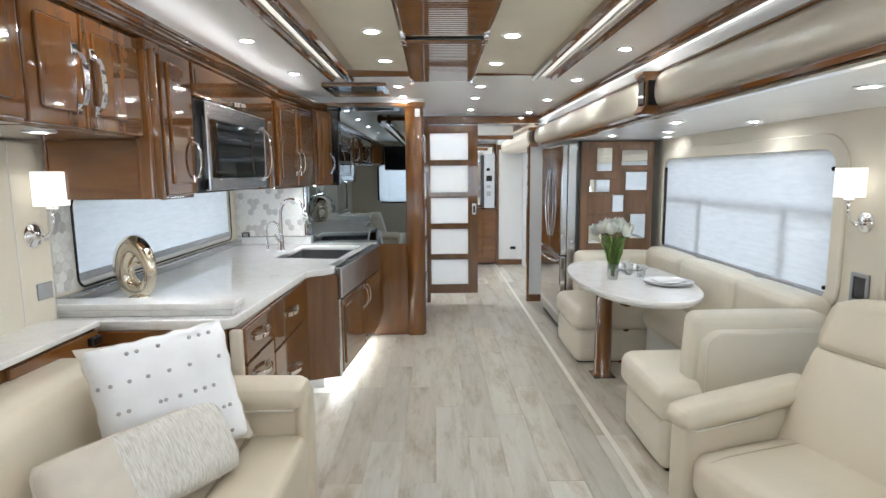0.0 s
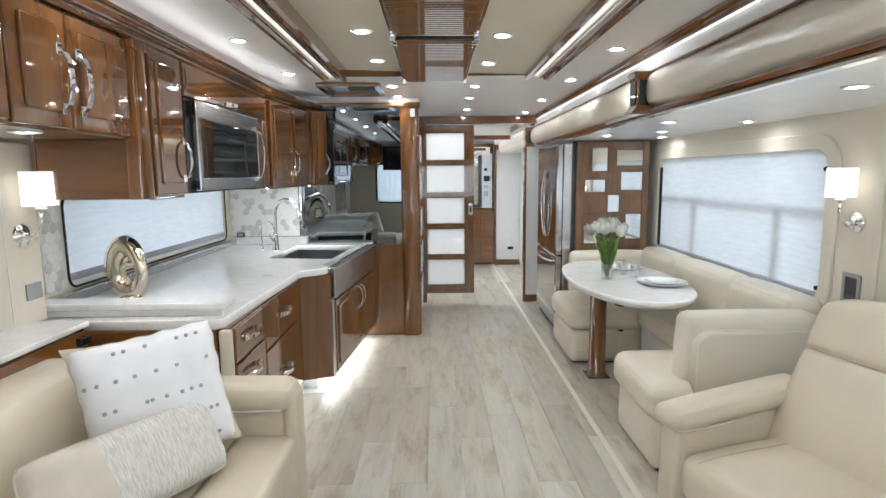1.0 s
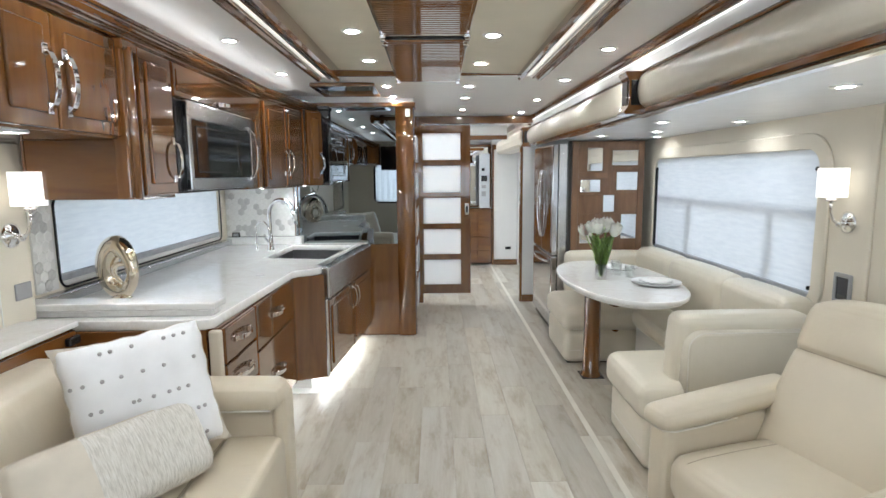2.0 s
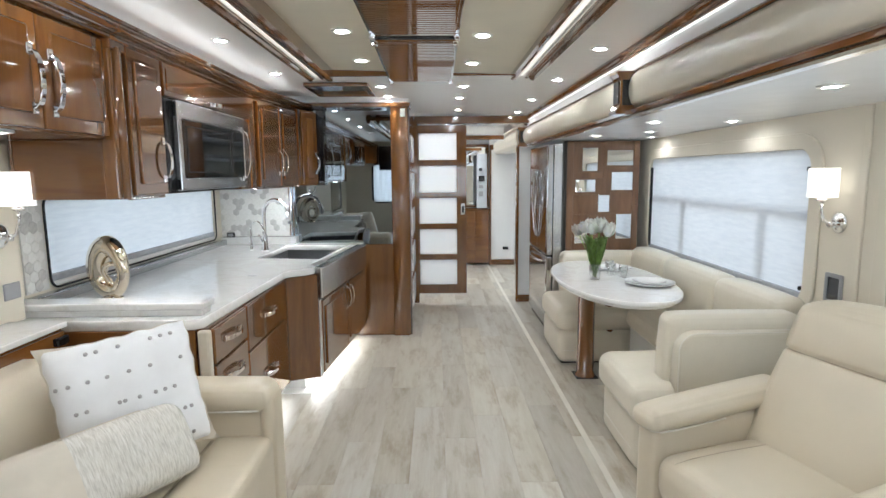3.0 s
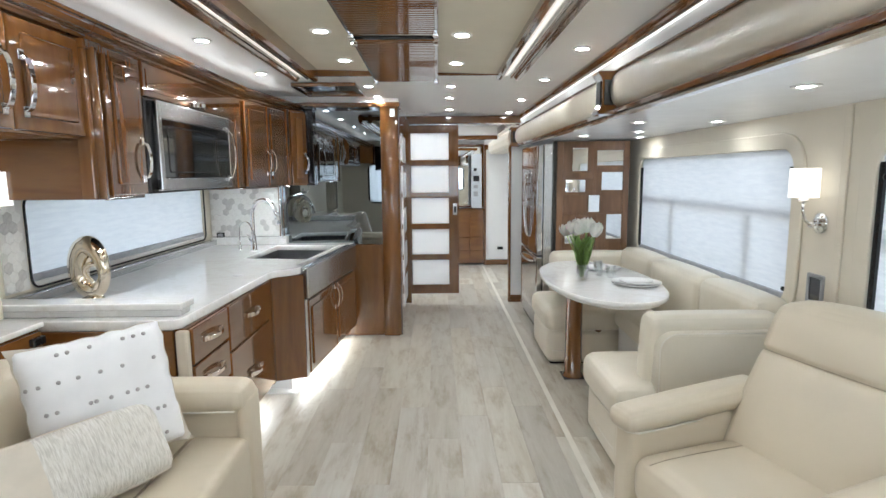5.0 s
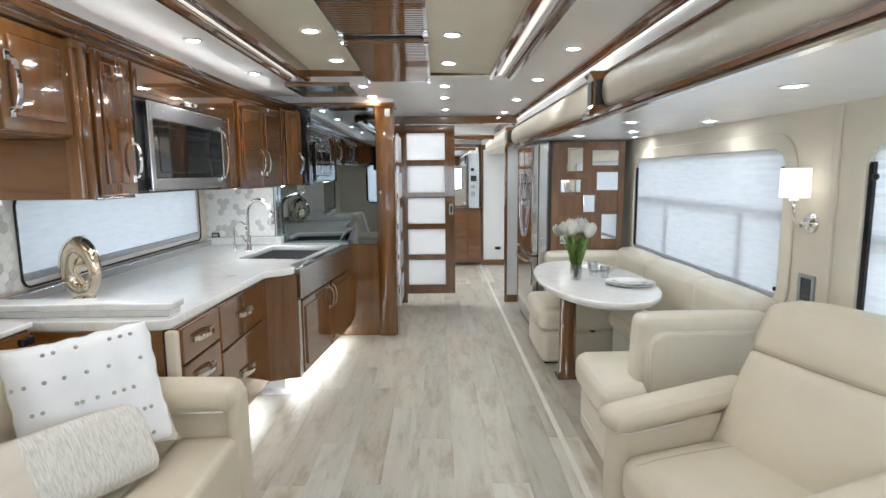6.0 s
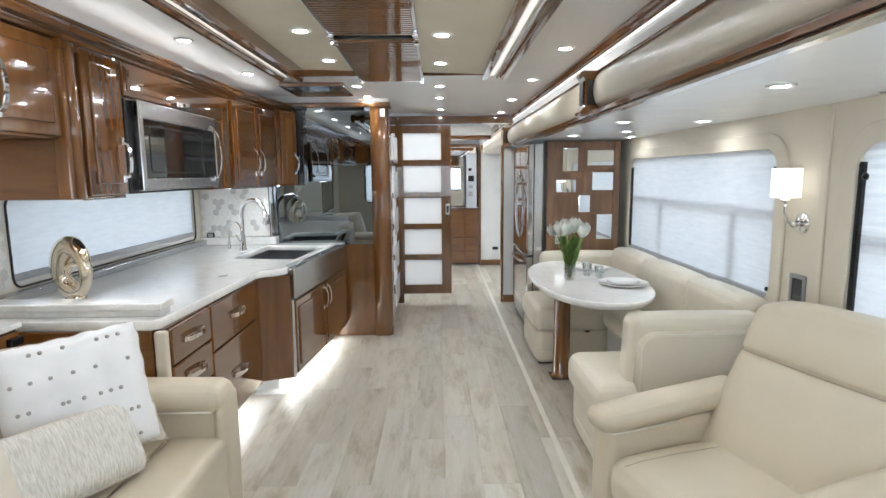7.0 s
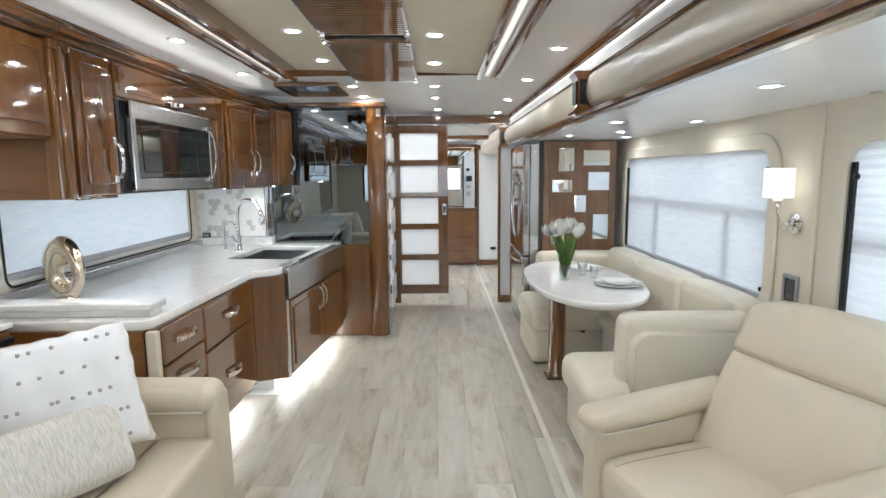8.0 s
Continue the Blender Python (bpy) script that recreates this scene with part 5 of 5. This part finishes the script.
for s, nm in ((1, 0), (-1, 1)):
    y0, y1 = (0.252, 0.385) if s > 0 else (-0.50, -0.365)
    cush_part("arm", ac, (-0.02, 0.66, y0 + 0.006, y1 - 0.006, 0.06, 0.53), 0.035, 0.008, cream)
    cush_part("arm_pad", ac, (-0.045, 0.64, y0 - 0.004, y1 + 0.006, 0.50, 0.585), 0.04, 0.010, cream, lambda q: (q.x, q.y, q.z + 0.07 * max(0, q.x) + 0.004))
    yi = y0 - 0.002 if s > 0 else y1 + 0.002
    yo = y1 + 0.004 if s > 0 else y0 - 0.004
    piping_loop(ac, [(0.30, yi, 0.526), (0.10, yi, 0.514), (0.0, yi, 0.512), (-0.030, (yi * 0.8 + yo * 0.2), 0.512), (-0.035, (yi + yo) / 2, 0.512), (-0.022, yo, 0.512), (0.3, yo, 0.525)], 0.0035)
seam(ac, [(-0.02, 0.155, 0.437), (0.05, 0.150, 0.449), (0.20, 0.148, 0.4525), (0.40, 0.150, 0.447)], 0.0012)
part("pedestal", lathe([(0.26, 0.0), (0.26, 0.02), (0.08, 0.035), (0.06, 0.07)], 28), near_black, ac)
ac.children[-1].matrix_basis = pose(0.33, 0, 0)
cush_part("base", ac, (0.03, 0.56, -0.36, 0.25, 0.055, 0.26), 0.03, 0.004, cream)

# ---- sofa and its pillows ----
so = thing("sofa", (-0.545, 2.24, 0), "cream leather sofa with a rounded padded arm", "sofa")
# local x 0 is the front edge, negative to the back; y 0 the far end
cush_part("seat", so, (-0.62, -0.220, -1.98, -0.11, 0.24, 0.455), 0.022, 0.014, cream)
cush_part("seat_front", so, (-0.219, 0.015, -1.98, -0.115, 0.12, 0.458), 0.028, 0.012, cream)
cush_part("backrest", so, (-0.86, -0.62, -1.98, -0.16, 0.40, 0.815), 0.07, 0.02, cream, lambda q: (q.x - 0.22 * (q.z - 0.45), q.y, q.z))
cush_part("base", so, (-0.84, -0.02, -1.98, -0.02, 0.05, 0.26), 0.03, 0.004, cream)
cush_part("arm", so, (-0.85, 0.0, -0.125, 0.0, 0.06, 0.60), 0.04, 0.008, cream)
cush_part("arm_pad", so, (-0.86, 0.012, -0.165, 0.012, 0.565, 0.668), 0.048, 0.008, cream)
cush_part("arm_front", so, (-0.028, 0.022, -0.140, 0.004, 0.05, 0.625), 0.022, 0.006, cream)
piping_loop(so, [(-0.75, -0.153, 0.571), (-0.20, -0.153, 0.571), (-0.03, -0.153, 0.573)], 0.004)
seam(so, [(-0.2195, -1.9 + 0.174 * i, 0.4555) for i in range(11)], 0.0028)
part("plinth", box(-0.82, -0.06, -1.95, -0.05, 0.0, 0.052, 0), near_black, so, "recessed plinth in near-black gap colour")

white_fabric = plain("white_cotton", (0.86, 0.86, 0.87), 0.85, var=0.03, scale=12, bumps=0.25, bscale=420)
cream_fabric = plain("cream_linen", (0.66, 0.60, 0.51), 0.85, var=0.05, scale=14, bumps=0.3, bscale=380)
dot_grey = plain("grey_dot", (0.42, 0.40, 0.40), 0.45, 0.2, var=0.25, scale=30)


def woven():
    m, nt, b = nodes_of("streaked_weave")
    v = coords(nt, (220, 26, 30))
    n = noise_tex(nt, v, 1.0, 3, 0.6)
    big = noise_tex(nt, coords(nt), 9.0, 2)
    c = ramp(nt, n, [(0.36, (0.56, 0.53, 0.48)), (0.52, (0.70, 0.67, 0.61)), (0.7, (0.79, 0.77, 0.73))])
    c = mix(nt, c, ramp(nt, big, [(0.3, (0.9, 0.9, 0.9)), (0.7, (1, 1, 1))]), 0.6, 'MULTIPLY')
    nt.links.new(c, b.inputs["Base Color"])
    setp(b, Roughness=0.9)
    bump(nt, b, n, 0.5, 0.003)
    return m


weave = woven()


def pillow_z(u, v, t):
    return t * (max(0.0, 1 - u ** 4) * max(0.0, 1 - v ** 4)) ** 0.45


def pillow_half(w, h, t, side, n=26, pinch=0.05, u0=-1.0, u1=1.0, ear=-0.10, wave=0.0):
    bm = bmesh.new()
    g = []
    for i in range(n + 1):
        row = []
        for j in range(n + 1):
            u, v = u0 + (u1 - u0) * i / n, -1 + 2 * j / n
            k = 1 + (ear if u * v < 0 else min(ear, -0.06)) * (abs(u) * abs(v)) ** (3 if ear < 0 or u * v > 0 else 7)
            x = u * w / 2 * (1 - pinch * (1 - v * v) * abs(u) ** 3) * k
            y = v * h / 2 * (1 - pinch * (1 - u * u) * abs(v) ** 3) * k
            z = side * pillow_z(u, v, t)
            x += wave * u ** 5 * noise.noise(Vector((7.0, y * 22, 2.0)))
            y += wave * v ** 5 * noise.noise(Vector((x * 22, 4.0, 1.0)))
            z += 0.013 * noise.noise(Vector((x * 9, y * 9, side * 3.0))) * (1 - u ** 4) * (1 - v ** 4)
            row.append(bm.verts.new((x, y, z)))
        g.append(row)
    for i in range(n):
        for j in range(n):
            q = (g[i][j], g[i + 1][j], g[i + 1][j + 1], g[i][j + 1])
            bm.faces.new(q if side > 0 else q[::-1])
    return bm


def frame_axes(c, xdir, ydir):
    x = Vector(xdir).normalized()
    z = x.cross(Vector(ydir)).normalized()
    y = z.cross(x)
    m = Matrix((x, y, z)).transposed().to_4x4()
    m.translation = Vector(c)
    return m


pl = thing("dotted_pillow", (0, 0, 0), "square white cotton pillow with rows of grey dots", "pillow")
pl.matrix_basis = frame_axes((-0.958, 1.89, 0.722), (0.86, 0.50, 0.13), (-0.28, 0.15, 0.95))
PWD, PHT = 0.475, 0.465
part("front", pillow_half(PWD, PHT, 0.10, 1, 34, 0.07, -1.0, 1.0, -0.045, 0.007), white_fabric, pl, "white dotted face", True)
part("back", pillow_half(PWD * 1.005, PHT * 1.005, 0.085, -1, 30, 0.06, -1.0, 1.0, 0.045, 0.007), cream_fabric, pl, "cream back face with pointed corners", True)
part("seam", pillow_half(PWD * 1.004, PHT * 1.004, 0.004, 1, 30, 0.06, -1.0, 1.0, 0.043, 0.007), cream_fabric, pl, "cream border", True)
DOTS = ((0.80, (-0.40, -0.27, 0.01, 0.44, 0.58, 0.72)), (0.40, (-0.84, -0.68, -0.44, -0.20, 0.08, 0.36, 0.78)), (-0.01, (-0.66, -0.53, -0.12, -0.05, 0.14, 0.35, 0.48, 0.61)), (-0.38, (-0.80, -0.62, 0.02, 0.10, 0.68, 0.77)), (-0.78, (-0.45, 0.30, 0.72)))
for v, us in DOTS:
    for u in us:
        e = 0.004
        x, y = u * PWD / 2 * 0.985, v * PHT / 2 * 0.985
        z = pillow_z(u, v, 0.10) + 0.013 * noise.noise(Vector((x * 9, y * 9, 3.0))) * (1 - u ** 4) * (1 - v ** 4)
        nx = -(pillow_z(min(u + e, 1), v, 0.10) - pillow_z(u, v, 0.10)) / (e * PWD / 2)
        ny = -(pillow_z(u, min(v + e, 1), 0.10) - pillow_z(u, v, 0.10)) / (e * PHT / 2)
        nrm = Vector((nx, ny, 1)).normalized()
        d = part("dot", lathe([(0.007, -0.004), (0.007, 0.0015), (0.0045, 0.0025)], 12), dot_grey, pl, "", True)
        d.matrix_basis = Matrix.Translation((x, y, z)) @ nrm.to_track_quat("Z", "Y").to_matrix().to_4x4()

lp = thing("lumbar_pillow", (0, 0, 0), "long cream lumbar pillow with a streaked woven middle", "pillow")
lp.matrix_basis = frame_axes((-0.912, 1.633, 0.595), (0.334, 0.507, 0.0), (-0.42, 0.40, 0.82))
part("woven_front", pillow_half(0.61, 0.275, 0.075, 1, 22, 0.05, -0.30, 1.0), weave, lp, "streaked woven fabric", True)
part("plain_front", pillow_half(0.61, 0.275, 0.075, 1, 16, 0.05, -1.0, -0.30), cream_fabric, lp, "plain cream fabric", True)
part("back", pillow_half(0.61, 0.275, 0.06, -1, 20), cream_fabric, lp, "plain cream fabric", True)
edge_ = []
for u, v in [(-1 + 2 * i / 12, -1) for i in range(12)] + [(1, -1 + 2 * i / 8) for i in range(8)] + [(1 - 2 * i / 12, 1) for i in range(12)] + [(-1, 1 - 2 * i / 8) for i in range(8)]:
    kk = 1 - 0.10 * (abs(u) * abs(v)) ** 3
    edge_.append((u * 0.305 * kk * (1 - 0.05 * (1 - v * v) * abs(u) ** 3), v * 0.1375 * kk * (1 - 0.05 * (1 - u * u) * abs(v) ** 3), 0))
part("piping", tube(edge_, 0.004, 6, True), cream_fabric, lp, "", True)

# console behind the sofa
co = thing("console", (-1.425, 2.275, 0), "low cherry console with a pale quartz top beside the sofa", "console", rz=90)
part("top", box(-1.5, 0.0, -0.01, 0.36, 0.876, 0.900, 0.006), stone, co)
part("body", box(-1.5, -0.01, 0.01, 0.355, 0.05, 0.8755, 0.003), wood_x, co)
part("plinth", box(-1.5, -0.02, 0.03, 0.35, 0.0, 0.0495, 0), near_black, co)
d_ = part("drawer", box(-0.50, -0.02, -0.008, 0.0095, 0.73, 0.866, 0.004), wood_x, co)
part("handle", box(-0.10, -0.03, -0.034, -0.009, 0.815, 0.85, 0.006), black, d_, "dark metal pull")


# ---- wall lamps and fittings ----
def sconce(name, loc, rz, label):
    """Faces local -y from a wall at y=0."""
    t = thing(name, loc, label, "wall lamp", "wall lamps", rz)
    part("back_plate", xf(lathe([(0.052, 0.0), (0.054, 0.006), (0.044, 0.012), (0.040, 0.016), (0.026, 0.022), (0.012, 0.030)], 28), Matrix.Rotation(radians(90), 4, 'X')), chrome, t, "round chrome plate", True)
    part("arm", tube([(0, -0.02, 0), (0, -0.05, -0.008), (0, -0.075, 0.01), (0, -0.088, 0.05), (0, -0.092, 0.105)], 0.007, 10), chrome, t, "curved chrome arm", True)
    part("knob", xf(lathe([(0.002, -0.016), (0.012, -0.012), (0.016, 0.0), (0.012, 0.012), (0.002, 0.016)], 16), Matrix.Translation((0, -0.045, -0.008))), chrome, t, "", True)
    part("cup", xf(lathe([(0.008, 0.0), (0.022, 0.006), (0.022, 0.014), (0.01, 0.02)], 20), Matrix.Translation((0, -0.092, 0.098))), chrome, t, "", True)
    part("shade", xf(lathe([(0.063, 0.0), (0.063, 0.136), (0.061, 0.136), (0.061, 0.0)], 36, False), Matrix.Translation((0, -0.092, 0.122))), lamp_glow, t, "lit white drum shade", True)
    return t


sc = sconce("wall_lamp", (XR - 0.001, 2.59, 1.25), -90, "lit white drum wall lamp on a chrome arm")
copy_thing(sc, pose(-1.649, 2.262, 1.262, 0, 0, 90))
pil = thing("pilaster", (XL, 2.10, 0.885), "flat cream pilaster beside the galley window", "panel")
part("board", box(0.0, 0.15, -0.40, 0.265, 0, 0.755, 0.008), wall_vinyl, pil)
part("reveal", box(0.1505, 0.153, 0.07, 0.076, 0, 0.755, 0.001), white_plastic, pil)
th = thing("thermostat", (-1.6495, 2.295, 1.025), "small grey control plate on the pilaster", "switch")
part("plate", box(0, 0.008, -0.045, 0.045, -0.035, 0.035, 0.004), grey_plastic, th)
sw = thing("switch_plate", (XR - 0.0005, 2.585, 0.93), "grey framed wall socket plate with a dark insert", "socket")
part("frame", xf(plate(rounded(0.115, 0.15, 0.01), [rounded(0.08, 0.11, 0.004)], 0, 0.012, 0.003), Matrix.Translation((-0.012, 0, 0)) @ ON_X), grey_plastic, sw)
part("insert", box(-0.006, -0.001, -0.041, 0.041, -0.056, 0.056, 0.001), dark_glass, sw, "dark insert")
bt = thing("wall_batten", (XR - 0.0005, 2.455, 0.30), "slim cream vertical batten on the wall", "trim")
part("strip", box(-0.012, 0, -0.02, 0.02, 0, 1.48, 0.004), wall_vinyl, bt)
ps = thing("control_sensor", (1.99, 2.10, RZ - 0.0005), "small round sensor on the bay ceiling", "sensor")
part("disc", lathe([(0.018, -0.008), (0.022, -0.004), (0.022, 0.0)], 18), nickel, ps)

# ---- cab end, seen in the mirror ----
tv = thing("television", (-0.81, Y0 + 0.07, 1.60), "black flat television above the windshield", "television")
part("screen", box(-0.24, 0.24, 0.0, 0.03, 0.0, 0.46, 0.006), dark_glass, tv)
part("bezel", xf(plate(rounded(0.52, 0.50, 0.012), [rounded(0.48, 0.46, 0.006)], 0, 0.02, 0.003), Matrix.Translation((0, 0.036, 0.23)) @ ON_Y), black, tv)
cabinet("front_cabinet", (-1.08, Y0 + 0.37, 1.72), 180, 0.68, 0.36, 0.40, [(0.01, 0.335, 0.01, 0.39, (0.29, 0.2, 0.16, False)), (0.345, 0.67, 0.01, 0.39, (0.39, 0.2, 0.16, False))], "cherry overhead cabinet at the cab end", "cab cabinets")
cabinet("front_cabinet", (1.10, Y0 + 0.37, 1.78), 180, 1.60, 0.36, 0.345, [(0.01, 0.795, 0.01, 0.335, (0.74, 0.17, 0.16, False)), (0.805, 1.59, 0.01, 0.335, (0.86, 0.17, 0.16, False))], "long cherry overhead cabinet over the windshield", "cab cabinets")

fp = thing("floor_register", (-0.85, 3.70, 0.0), "flat white register plate in the floor by the cabinets", "vent")
part("plate", box(-0.10, 0.11, -0.05, 0.05, 0.0, 0.006, 0.002), white_plastic, fp)


# ---- floor planks ----
rng = random.Random(11)
PW, PL = 0.182, 1.22
plank_meshes = []
for k in range(4):
    bm = box(-PW / 2 + 0.0004, PW / 2 - 0.0004, 0.0004, PL * (1.0, 1.0, 0.62, 0.35)[k] - 0.0004, -0.006, 0.0, 0.0005, 1)
    me = bpy.data.meshes.new("plank")
    bm.to_mesh(me)
    bm.free()
    me.materials.append(plank_m)
    plank_meshes.append(me)
cols = int((XR - XL + 0.06) / PW)
for c in range(cols):
    x = XL + PW / 2 - 0.03 + c * PW
    y, k = Y0, rng.choice((0, 2, 3))
    while y < Y1 - 0.05:
        ob = new("plank", plank_meshes[k])
        ob.location = (x, y, 0)
        ob.parent = floor
        y += PL * (1.0, 1.0, 0.62, 0.35)[k]
        k = 0 if rng.random() < 0.86 else rng.choice((2, 3))
        if Y1 + 0.05 - y < PL:
            k = 3
